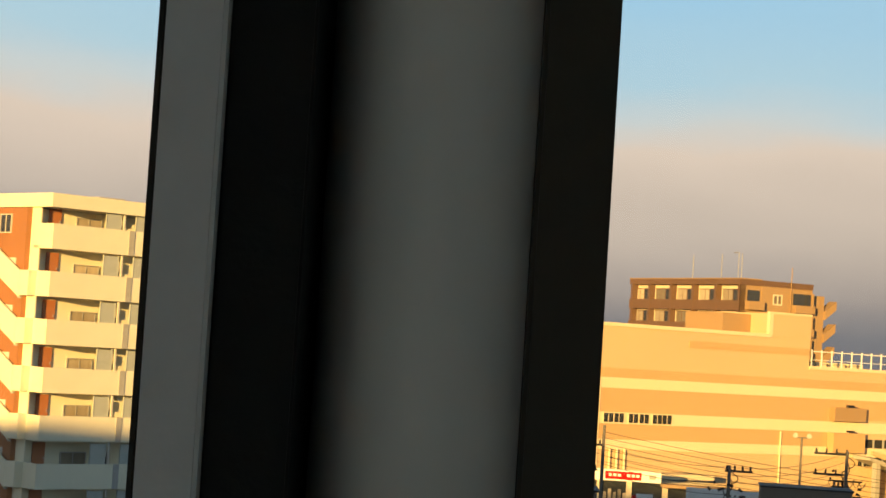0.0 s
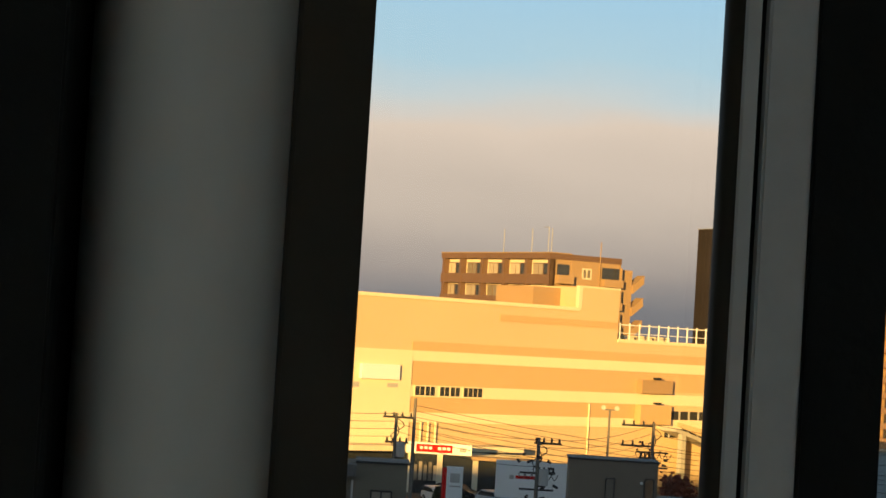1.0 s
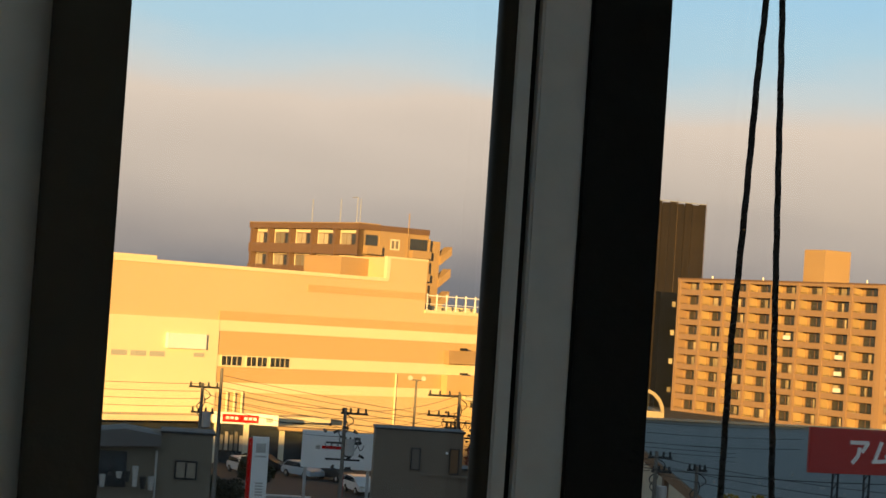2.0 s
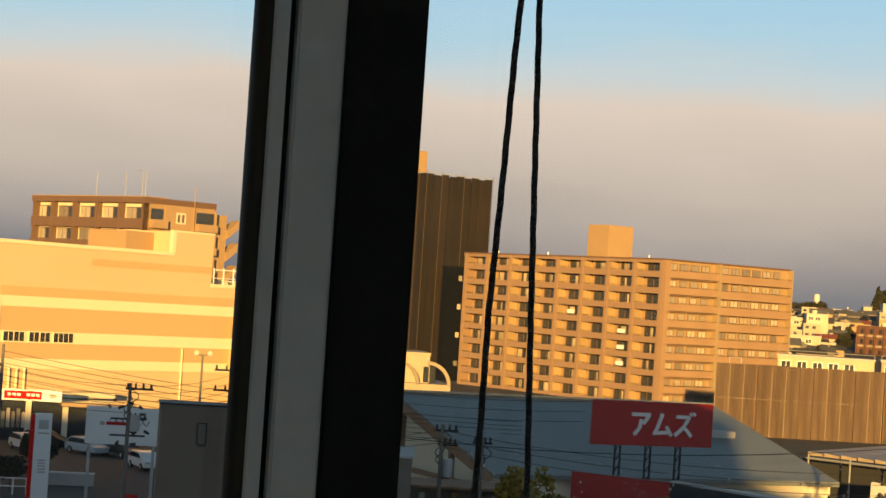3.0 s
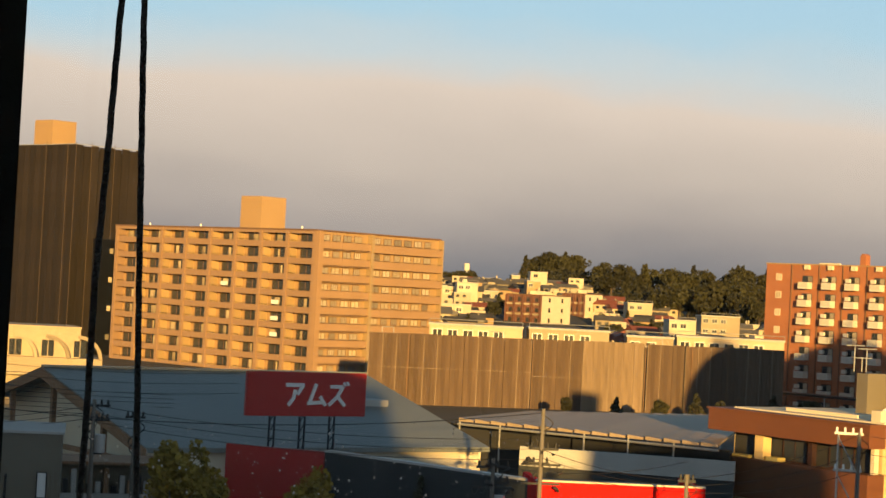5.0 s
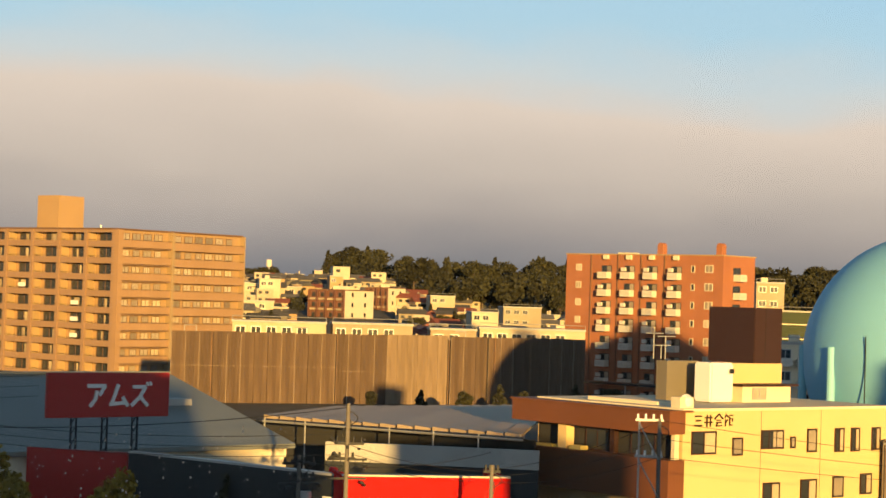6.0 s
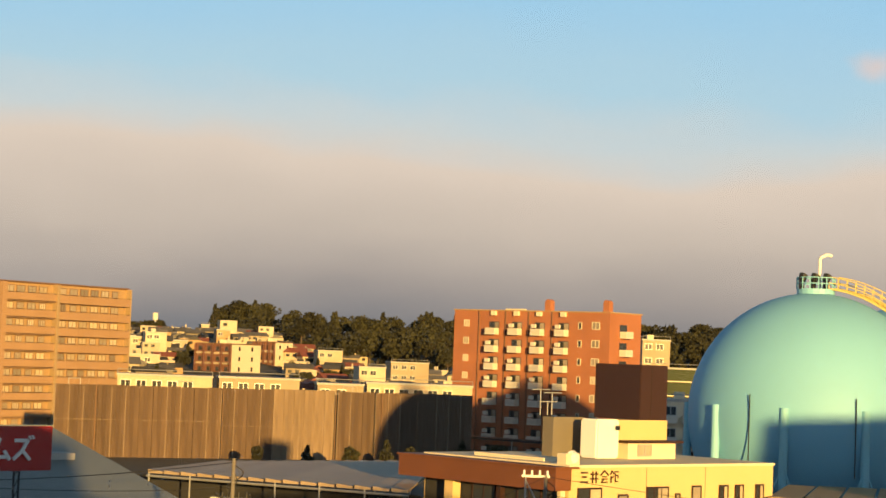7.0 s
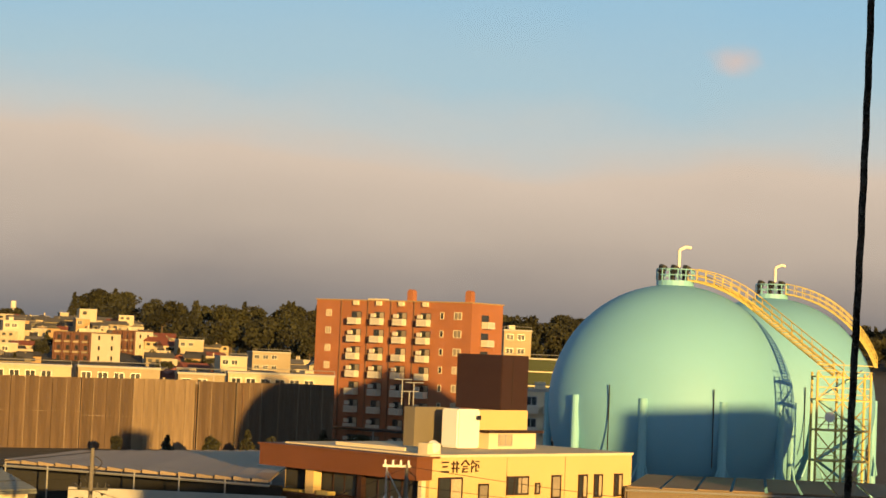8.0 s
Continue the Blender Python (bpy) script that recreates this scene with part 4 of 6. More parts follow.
    for k, z in enumerate((5.2, 7.6, 10.0, 12.4, 14.2)):
        part("landing", B((-0.1, 4.3, -0.1, 2.5, z, z + 0.12)), M_YSTEEL, h)
        part("rail", B((-0.1, 4.3, -0.12, -0.06, z + 1.0, z + 1.07), (-0.1, 4.3, -0.12, -0.06, z + .5, z + .55)), M_YSTEEL, h)
        if k < 4:
            bm = bmesh.new()
            for a, b in (((0, 0), (2, 0)), ((2, 0), (0, 0)), ((2, 0), (4.2, 0)), ((4.2, 0), (2, 0))):
                rod(bm, (a[0], a[1], z), (b[0], b[1], z + 2.3), 0.05, 0.05, 5)
            part("brace", bm, M_YSTEEL, h)
            bm = bmesh.new()
            lo, hi = (0.4, 3.8) if k % 2 else (3.8, 0.4)
            prism(bm, [(lo, z), (hi, z + 2.3), (hi, z + 2.5), (lo, z + .2)], "y", 1.0, 1.8)
            part("flight", bm, M_TURQ, h)
    lamp = thing("floodlight", "round floodlight on the stair tower catching the sun", "lamp", tower_x - 0.1, tower_y + .2, 130, z=10.12)
    part("bowl", rod(bmesh.new(), (1.2, -0.35, 1.0), (1.2, -.1, 1.0), 0.42, 0.3, 16), M_LETTER, lamp)
    part("bracket", rod(bmesh.new(), (1.2, 0.05, 0.0), (1.2, -0.1, 1.0), 0.05, 0.05, 6), M_STEEL, lamp)


build_gas_holders()


# ---------------------------------------------------------------- assembly hall with yellow gable wall
def glyph(bm, x, z, w, strokes, y, d):
    """Plain strokes in a unit square."""
    for x0, z0, x1, z1, t in strokes:
        a, b = Vector((x + x0 * w, 0, z + z0 * w)), Vector((x + x1 * w, 0, z + z1 * w))
        n = (b - a).normalized().cross(Vector((0, 1, 0))) * t * w / 2
        prism(bm, [((a + n).x, (a + n).z), ((b + n).x, (b + n).z), ((b - n).x, (b - n).z), ((a - n).x, (a - n).z)], "y", y - d, y)


def build_hall():
    h = thing("assembly_hall", "two storey hall with a pale yellow wall and rust brown canopies", "building", 79.89, 96.14, 84)
    part("yellow_wall", B((0, 20.0, 0, 13.5, 0, 8.35)), M_HALL, h, "pale yellow rendered wall")
    part("coping", B((-0.05, 20.1, -0.06, 13.6, 8.35, 8.52)), M_CREAM, h)
    for x in (10.0 - 2.9, 12.9):
        part("joint", B((x, x + 0.04, -0.012, 0.0, 0.2, 8.3)), M_BROWN, h)
    for x0, x1, z0, z1, m in ((0.75, 2.95, 5.65, 7.1, 1), (4.45, 5.4, 5.5, 6.65, 0), (7.15, 9.25, 5.85, 7.08, 2), (9.92, 10.4, 5.85, 6.62, 0), (11.55, 12.5, 5.55, 7.1, 0),
                              (14.3, 15.25, 5.5, 7.1, 1), (15.95, 16.85, 5.5, 7.1, 1), (18.1, 19.0, 5.55, 7.1, 1), (7.4, 9.0, 2.3, 3.7, 1), (11.0, 12.6, 2.4, 3.8, 1), (14.2, 15.3, 2.5, 3.9, 0), (17, 18.2, 2.6, 4.0, 1)):
        k = window_kind(x1 - x0, z1 - z0, M_DBROWN, M_GLASS, m, 0.09)
        w = put_window(k, h, (x0 + x1) / 2, -0.03, z0)
        wide = x1 - x0
        part("curtain", B((0.04 if m else -wide / 2 + 0.12, wide / 2 - 0.12, -0.045, -0.022, 0.12, z1 - z0 - 0.12)), M_DRAPE if wide > 2.15 or m == 1 else M_CURT, w, "pale drawn curtain")
    bm = bmesh.new()
    sets = (((0.1, .85, .9, .85, .13), (.2, .5, .8, .5, .13), (.05, .1, .95, .1, .13)),
            ((.05, .72, .95, .72, .12), (.02, .35, .98, .35, .12), (.32, .95, .3, .0, .12), (.7, .95, .7, .0, .12)),
            ((.5, 1., .02, .6, .12), (.5, 1., .98, .6, .12), (.25, .5, .75, .5, .1), (.2, .32, .85, .32, .1), (.4, .3, .15, .02, .1), (.15, .04, .85, .06, .1)),
            ((.2, 1., .02, .65, .1), (.2, .95, .45, .7, .1), (.1, .55, .1, .0, .1), (.4, .55, .1, .3, .1), (.5, .88, .98, .88, .1), (.6, .75, .6, .05, .1), (.6, .6, .92, .6, .1), (.92, .6, .92, .35, .1), (.6, .1, .92, .1, .1)))
    for i, s in enumerate(sets):
        glyph(bm, 0.92 + i * 0.92, 7.38, 0.78, s, -0.005, 0.06)
    part("sign_strokes", bm, M_DBROWN, h, "brown sign strokes")
    part("upper_canopy", B((-1.4, 0.0, -0.2, 14.6, 6.95, 8.3), (-1.5, .6, -.3, 14.75, 8.3, 8.42)), M_CANOPY, h, "rust brown canopy")
    part("lower_canopy", B((-1.4, 0.0, -0.2, 14.8, 2.8, 5.35)), M_CANOPY, h, "rust brown balcony front")
    # the loggia's shade is put into this thin near-black sheet
    part("loggia_shade", B((-0.02, 0.0, 0.3, 13.4, 5.35, 6.95)), M_DARK, h, "loggia back darkened to stand for its shade")
    part("pier", B((-0.9, -0.2, 9.7, 10.5, 5.35, 6.95)), M_HALL, h, "cream pier")
    part("pier", B((-0.5, -0.1, 5.6, 6.0, 5.35, 6.95)), M_DBROWN, h)
    part("pier", B((-0.5, -0.1, 0.2, 0.5, 5.35, 6.95)), M_CREAM, h)
    part("planter", B((-1.0, -.3, 8.2, 9.3, 5.35, 5.6), (-1, -.3, 11, 12.6, 5.35, 5.5)), M_YSTEEL, h)
    w = window_kind(2.2, 1.5, M_DBROWN, M_GLASS, 1, 0.08)
    put_window(w, h, -0.06, 3.4, 5.38, -90)
    put_window(w, h, -0.06, 7.6, 5.38, -90)
    part("roof_skylight", B((1.2, 3.2, 3.5, 10, 8.52, 8.75)), M_CREAM, h)
    # stair house with water tank and the dark box on top
    part("stair_house", B((8.9, 15.7, 6, 8.4, 8.5, 11.1)), M_HALL, h, "tan rendered roof stair house")
    # grey render here paints the shaded left side of the stair house
    part("side_wall", B((5.9, 8.9, 7.4, 8.4, 8.5, 11.2)), M_GREYWALL, h, "side wall in a darker grey for its shaded side")
    part("lean_to", B((10.6, 15.4, 4.9, 6.0, 8.5, 9.6)), M_CREAM, h)
    part("lean_roof", B((10.3, 15.9, 4.6, 6.0, 9.6, 9.75)), M_DBROWN, h)
    put_window(window_kind(1.4, 0.8, M_STEEL, M_CURT, 1, 0.07), h, 12.2, 4.86, 8.7)
    part("tank", B((7.0, 9.2, 4.4, 6.0, 8.6, 11.2), bevel=0.12), M_LETTER, h, "white water tank")
    part("tank_hatch", B((8.6, 8.95, 4.15, 4.2, 10.5, 10.8)), M_NAVY, h)
    part("box_screen", B((12.9, 15.7, 6.05, 10.4, 11.1, 14.9), bevel=0.05), M_DBROWN, h, "dark brown plant screen")
    part("screen_seam", B((14, 14.03, 6.03, 6.05, 11.4, 14.85)), M_BLACK, h)
    part("dish", rod(bmesh.new(), (0.9, 0.6, 9.0), (0.8, 0.35, 9.1), 0.42, 0.1, 14), M_LETTER, h)
    part("dish_base", B((0.2, 1.4, 0.5, 1.3, 8.5, 9.2)), M_CREAM, h)
    for i, (x, z) in enumerate(((5.2, 13.0), (5.9, 12.2), (6.3, 12.8))):
        part("antenna", tube(bmesh.new(), [(x, 8, 11.3), (x, 8, z), (x - .8, 8, z), (x + .9, 8, z)], 0.04, 5), M_STEEL, h)


build_hall()


# ---------------------------------------------------------------- blue-roofed house, red sign and the dark shop
def build_blue_house():
    h = thing("gabled_building", "broad building with a blue grey metal roof and timber gable", "building", 37.29, 105.61, 82)
    L, E, P, Yr, Yb = 22.0, 5.85, 9.3, 13.8, 22.5
    back = P - (P - E) * (Yb - Yr) / Yr
    for name, y0, z0, y1, z1, lab in (("roof_front", -0.6, E - .15, Yr, P, "blue grey metal roof slope"), ("roof_back", Yb, back, Yr, P, "")):
        bm = bmesh.new()
        prism(bm, [(y0, z0), (y1, z1), (y1, z1 - 0.28), (y0, z0 - 0.28)], "x", -1.4, L)
        part(name, bm, M_BLUE, h, lab)
    part("ridge_cap", B((-1.4, L, Yr - .2, Yr + .2, P - .02, P + .12)), M_BLUE, h)
    bm = bmesh.new()
    prism(bm, [(0, 0), (Yb - 1, 0), (Yb - 1, back), (Yr, P - 0.3), (0, E - 0.3)], "x", 0.3, L - 0.4)
    part("wall", bm, M_CREAM, h, "cream gable wall")
    for y0, z0, y1, z1 in ((-0.6, E - .2, Yr, P - .05), (Yb, back - .05, Yr, P - .05)):
        bm = bmesh.new()
        prism(bm, [(y0, z0), (y1, z1), (y1, z1 - 0.6), (y0, z0 - 0.6)], "x", -1.55, -1.4)
        part("barge_board", bm, M_TIMBER, h, "weathered timber barge board")
    for y in (5.2, 12.3, 18.4):
        part("gable_post", B((-1.3, -1.0, y, y + 0.3, 0, P - 0.6 - abs(y - Yr) * .25)), M_TIMBER, h, "timber post")
    part("gable_beam", B((-1.25, -1.05, 1.0, 20, 4.6, 4.9)), M_TIMBER, h)
    for y in (2.5, 7.5):
        put_window(window_kind(2.2, 1.8, M_STEEL, M_GLASS, 1), h, 0.27, y, 2.4, -90)
    part("annex", B((13.0, 23.4, 2.2, 9, 0, 5.5)), M_CREAM, h, "cream side annex")
    part("annex_roof", B((12.8, 23.6, 2.0, 9, 5.5, 5.62)), M_CONC, h)
    part("roof_box", B((17.5, 19.4, 7, 8.6, 6.6, 8.0)), M_CONC, h)
    s = thing("roof_sign", "red billboard with white strokes on steel legs", "sign", 37.29, 105.61, 82)
    part("panel", B((4.42, 12.38, -1.15, -0.85, 7.56, 10.08), bevel=0.03), M_RED, s, "red sign panel")
    bm = bmesh.new()
    chars = (((.0, .93, .95, .93, .17), (.92, .93, .62, .5, .16), (.5, .72, .42, .3, .16), (.42, .32, .15, .0, .16)),
             ((.45, 1., .12, .12, .16), (.0, .1, .9, .16, .16), (.68, .42, .98, .0, .16)),
             ((.05, .88, .75, .88, .16), (.75, .9, .45, .42, .16), (.5, .45, .0, .02, .16), (.48, .4, .88, .0, .16), (.78, 1.08, .88, .93, .1), (.95, 1.1, 1.05, .95, .1)))
    for i, c in enumerate(chars):
        glyph(bm, 6.9 + i * 1.45, 8.18, 1.25, c, -1.16, 0.1)
    part("strokes", bm, M_LETTER, s, "white sign strokes")
    for x in (6.2, 8.2, 10.2):
        bm = bmesh.new()
        for dx in (-0.17, 0.17):
            rod(bm, (x + dx, -1.0, 4.0), (x + dx, -1.0, 7.7), 0.07, 0.07, 6)
        for i in range(6):
            rod(bm, (x - .17, -1.0, 4.2 + i * .6), (x + .17, -1.0, 4.7 + i * .6), 0.04, 0.04, 5)
        part("leg", bm, M_NAVY, s, "dark lattice leg")


build_blue_house()


def wall_between(name, parent, a, b, z0, z1, thick, material, label=""):
    """A wall from a to b (plan points), in world axes under a thing at the origin."""
    d = (Vector((*b, 0)) - Vector((*a, 0))).normalized()
    n = Vector((-d.y, d.x, 0)) * thick
    bm = bmesh.new()
    prism(bm, [(a[0], a[1]), (b[0], b[1]), (b[0] + n.x, b[1] + n.y), (a[0] + n.x, a[1] + n.y)], "z", z0, z1)
    return part(name, bm, material, parent, label)


def build_shop_walls():
    k = thing("shop_front", "dark slate shop front with a deep red corner panel", "building", 0, 0, 90)
    wall_between("red_panel", k, (40.7, 105.0), (44.6, 100.3), 0, 6.0, 0.3, M_RED, "deep red panel")
    wall_between("dark_wall", k, (44.65, 100.25), (49.7, 83.4), 0, 6.0, 0.3, M_NAVY, "dark slate wall")
    wall_between("wall_cap", k, (44.6, 100.2), (49.8, 83.3), 6.0, 6.12, 0.5, M_STEEL)
    for i in range(3):
        a = Vector((44.65, 100.25)).lerp(Vector((49.7, 83.4)), 0.84 + i * 0.06)
        b = Vector((44.65, 100.25)).lerp(Vector((49.7, 83.4)), 0.875 + i * 0.06)
        wall_between("letter_bar", k, (a.x - .1, a.y - .05), (b.x - .1, b.y - .05), 4.0, 5.0, -0.08, M_LETTER, "white letter bar")


build_shop_walls()


def build_red_shop():
    k = thing("red_shop", "low shop with a bright red fascia", "building", 48.2, 82.6, 112)
    part("fascia", B((0, 7.6, 0, 0.3, 3.0, 6.3), (7.6, 7.9, 0, 5, 3.0, 6.3), (-.3, 0, 0, 5, 3, 6.3)), M_SHOP, k, "bright red fascia")
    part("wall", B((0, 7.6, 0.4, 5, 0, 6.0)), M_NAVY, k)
    part("gutter", B((-0.3, 7.9, -0.05, 0.35, 6.3, 6.38)), M_CREAM, k)


build_red_shop()


# ---------------------------------------------------------------- sheds with sheet roofs
def sheet_roof(name, label, corners, z, rows, legs, material, thick=0.16, drop=0.0):
    """Quadrilateral roof of long sheets between corners a (near left), b (near right), c (far right), d (far left)."""
    a, b, c, d = (Vector((*p, z)) for p in corners)
    h = thing(name, label, "shed", 0, 0, 90)
    for i in range(rows):
        u, v = i / rows + 0.004, (i + 1) / rows - 0.004
        bm = bmesh.new()
        lo = [a.lerp(b, u), a.lerp(b, v), d.lerp(c, v), d.lerp(c, u)]
        lift = Vector((0, 0, thick))
        vs = [bm.verts.new(p) for p in lo] + [bm.verts.new(p + lift * (1 + 0.6 * (j in (0, 3)))) for j, p in enumerate(lo)]
        for q in ((0, 1, 2, 3), (4, 7, 6, 5), (0, 4, 5, 1), (1, 5, 6, 2), (2, 6, 7, 3), (3, 7, 4, 0)):
            bm.faces.new([vs[t] for t in q])
        part("roof_sheet", bm, material, h)
    for i in range(legs):
        for p in (a.lerp(b, (i + .05) / legs), d.lerp(c, (i + .05) / legs)):
            part("post", rod(bmesh.new(), (p.x, p.y, 0), (p.x, p.y, z), 0.06, 0.06, 6), M_STEEL, h)
    if not legs:
        for p, q in ((a, b), (b, c), (d, a)):
            side = (q - p).normalized().cross(Vector((0, 0, 1))) * -0.15
            bm = bmesh.new()
            prism(bm, [(p.x + side.x, p.y + side.y), (q.x + side.x, q.y + side.y), (q.x + 2 * side.x, q.y + 2 * side.y), (p.x + 2 * side.x, p.y + 2 * side.y)], "z", 0, z - 0.02)
            part("wall", bm, M_TAUPE, h)
    part("edge_beam", tube(bmesh.new(), [a - Vector((0, 0, .2)), b - Vector((0, 0, .2))], 0.08, 4), M_STEEL, h)
    return h


def build_sheds():
    s = sheet_roof("parking_canopy", "wide low parking canopy roofed with pale sheets", ((64.8, 123.2), (73.6, 104.4), (97.5, 133.5), (76.0, 132.5)), 6.2, 15, 6, M_SOLAR)
    # added dark sheet that stands in for the shade below the roof
    wall_between("canopy_shade", s, (66.5, 128), (76.5, 107), 0, 5.8, -0.3, M_DARK, "dark upright sheet standing in for the shade under the canopy")
    w = thing("white_wall_building", "low building with a long pale grey upper wall", "building", 0, 0, 90)
    wall_between("white_wall", w, (62.6, 110.4), (72.6, 101.2), 4.4, 5.6, 0.4, M_CONC, "pale grey painted wall")
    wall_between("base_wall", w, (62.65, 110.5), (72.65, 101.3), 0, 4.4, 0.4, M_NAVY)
    sheet_roof("long_shed", "long low shed with a ribbed pale metal roof", ((98.5, 97.5), (121.0, 79.0), (132.5, 90.5), (110.8, 107.6)), 6.2, 12, 0, M_SHEDROOF, thick=0.05)


build_sheds()


# ---------------------------------------------------------------- near houses
def build_near_houses():
    g = thing("grey_house", "grey rendered house with a dark flat roof edge", "house", 2.2, 84.6, 93)
    part("wall", B((0, 4.9, 0, 2.6, 0, 9.25)), M_GREYWALL, g, "grey rendered wall")
    part("roof", B((2.7, 5.0, -0.1, 2.7, 9.25, 9.34)), M_BLACK, g)
    bm = bmesh.new()
    prism(bm, [(-0.9, 8.55), (2.75, 8.75), (2.75, 9.2), (1.2, 9.4), (-0.9, 9.15)], "y", -0.9, 2.4)
    part("eaves", bm, M_ROOF, g, "dark overhanging eaves")
    put_window(window_kind(0.95, 0.8, M_BLACK, M_CURT, 1, 0.08), g, 3.85, -0.04, 7.35)
    put_window(window_kind(1.2, 1.5, M_BLACK, M_GLASS, 1, 0.08), g, 0.8, -0.04, 6.9)
    part("balcony", B((-0.3, 2.4, -1.2, -1.1, 5.6, 6.5), (-0.3, 2.4, -1.1, 0, 5.5, 5.6)), M_GREYWALL, g)
    rnd = random.Random(8)
    for i in range(9):
        x = -0.2 + i * 0.33
        part("hanging_pot", rod(bmesh.new(), (x, -0.9, 6.9 + rnd.random() * .7), (x, -0.9, 7.3 + rnd.random() * .7), 0.1, 0.14, 7), M_BLACK if i % 2 else M_CONC, g)
    part("drain", rod(bmesh.new(), (2.6, -0.1, 0), (2.6, -0.1, 8.5), 0.05), M_CONC, g)
    m = thing("flat_roofed_house", "brown grey flat roofed house with narrow windows", "house", 13.9, 83.85, 97)
    part("wall", B((0, 3.75, 0, 2.2, 0, 9.95), (3.75, 4.9, 0.2, 2.2, 0, 8.4)), M_TAUPE, m, "taupe rendered wall")
    part("roof", B((-0.05, 3.8, -0.05, 2.2, 9.95, 10.02), (3.8, 5, 0.1, 2.2, 8.4, 8.46)), M_BLACK, m)
    put_window(window_kind(0.42, 0.95, M_BLACK, M_DUSK, 0, 0.05), m, 1.75, -0.03, 8.3)
    put_window(window_kind(0.42, 1.1, M_BLACK, M_GLASS, 0, 0.05), m, 3.4, -0.03, 8.2)
    part("wall_lamp", B((3.02, 3.12, -0.12, 0, 9.05, 9.15)), M_LETTER, m)
    part("ledge", B((2.2, 4.95, -0.08, 0.2, 8.05, 8.15)), M_TAUPE, m)
    t = thing("grey_house", "small grey house with one white blind", "house", 23.6, 92.1, 107)
    part("wall", B((0, 3.7, 0, 6, 0, 7.5)), M_GREYWALL, t)
    part("roof", B((-0.1, 3.8, -0.1, 6, 7.5, 7.62)), M_CONC, t)
    put_window(window_kind(0.5, 1.25, M_BLACK, M_LETTER, 0, 0.06), t, 2.85, -0.03, 4.5)
    part("pipe", rod(bmesh.new(), (1.2, -0.1, 0), (1.2, -0.1, 5.6), 0.06), M_BLACK, t)
    v = thing("balcony_house", "shaded house with a cluttered balcony and laundry poles", "house", 30.0, 101.8, 100)
    part("wall", B((0, 5.6, 0, 3, 0, 5.2)), M_GREYWALL, v)
    part("balcony", B((0.2, 5.4, -1.0, -0.9, 2.6, 3.7)), M_CONC, v)
    part("roof", B((-0.3, 5.9, -1.1, 3.2, 5.2, 5.35)), M_TIMBER, v)
    for i in range(12):
        part("stored_item", B((0.4 + i * 0.42, 0.65 + i * 0.42, -0.8, -0.4, 3.7, 4.0 + rnd.random())), (M_BLACK, M_CONC, M_TIMBER)[i % 3], v)


build_near_houses()


# ---------------------------------------------------------------- dealership forecourt
def build_dealer():
    h = thing("car_showroom", "low car showroom with a red and white fascia", "building", 15.2, 183.6, 93)
    part("wall", B((0, 11, 0.5, 7, 0, 3.6)), M_GLASS, h, "dark showroom glazing")
    part("fascia", B((0, 6.0, -0.3, 0.5, 3.7, 4.7)), M_LETTER, h, "white fascia")
    part("red_band", B((0.9, 4.2, -0.36, -0.3, 3.85, 4.55)), M_SHOP, h, "red sign band")
    part("sign_bar", B(*[(1.2 + i * .42, 1.5 + i * .42, -0.39, -0.36, 4.1, 4.35) for i in range(7) if i != 3]), M_LETTER, h, "white bars")
    part("mark_bar", B((4.9, 5.5, -.33, -.3, 4.0, 4.4)), M_CONC, h)
    part("canopy", B((6.0, 11.6, -1.2, 0.5, 3.4, 3.7)), M_TAN, h)
    for x in (0.2, 2.9, 6.2, 8.5, 11):
        part("pier", B((x, x + 0.5, 0.1, 0.5, 0, 3.7)), M_CREAM, h)
    for i in range(6):
        part("display", B((0.8 + i * .45, 1.1 + i * .45, 0.3, 0.5, 1.2, 2.6 + .3 * (i % 2))), M_CURT, h)
    p = thing("pylon_sign", "white pylon sign with a red edge stripe", "sign", 11.15, 109.45, 92)
    part("slab", B((0.22, 1.12, 0, 0.35, 0, 7.6)), M_LETTER, p)
    part("edge_stripe", B((0, 0.22, 0, 0.35, 0, 7.5)), M_SHOP, p, "red edge stripe")
    part("mark_plate", B((0.42, .95, -.02, 0, 6.75, 7.25)), M_CONC, p)
    part("mark_bar", B((.4, 1, -.02, 0, 6.5, 6.58)), M_CONC, p)
    part("mark_bar", B(*[(0.5, 0.9, -.02, 0, 4.4 + i * .16, 4.48 + i * .16) for i in range(5)]), M_CONC, p)
    b = thing("white_hoarding", "white flat sign wall with a small red mark", "sign", 16.6, 129.2, 98)
    part("board", B((0, 4.75, 0, 0.3, 4.5, 6.9)), M_LETTER, b)
    part("mark_bar", B((1.3, 2.6, -.02, 0, 5.75, 5.95)), M_SHOP, b)
    part("mark_bar", B((0.9, 1.2, -.02, 0, 5.7, 5.95)), M_CONC, b)
    part("stay", B((0.2, 0.4, 0.3, .5, 0, 4.5), (4.3, 4.5, .3, .5, 0, 4.5)), M_STEEL, b)
    r = thing("red_flag_post", "red post with a small red board", "sign", 18.4, 123.5, 95)
    part("post", B((0, 0.2, 0, 0.2, 0, 4.6)), M_SHOP, r)
    part("board", B((-0.1, 0.9, 0, 0.1, 1.2, 1.9)), M_SHOP, r)


build_dealer()


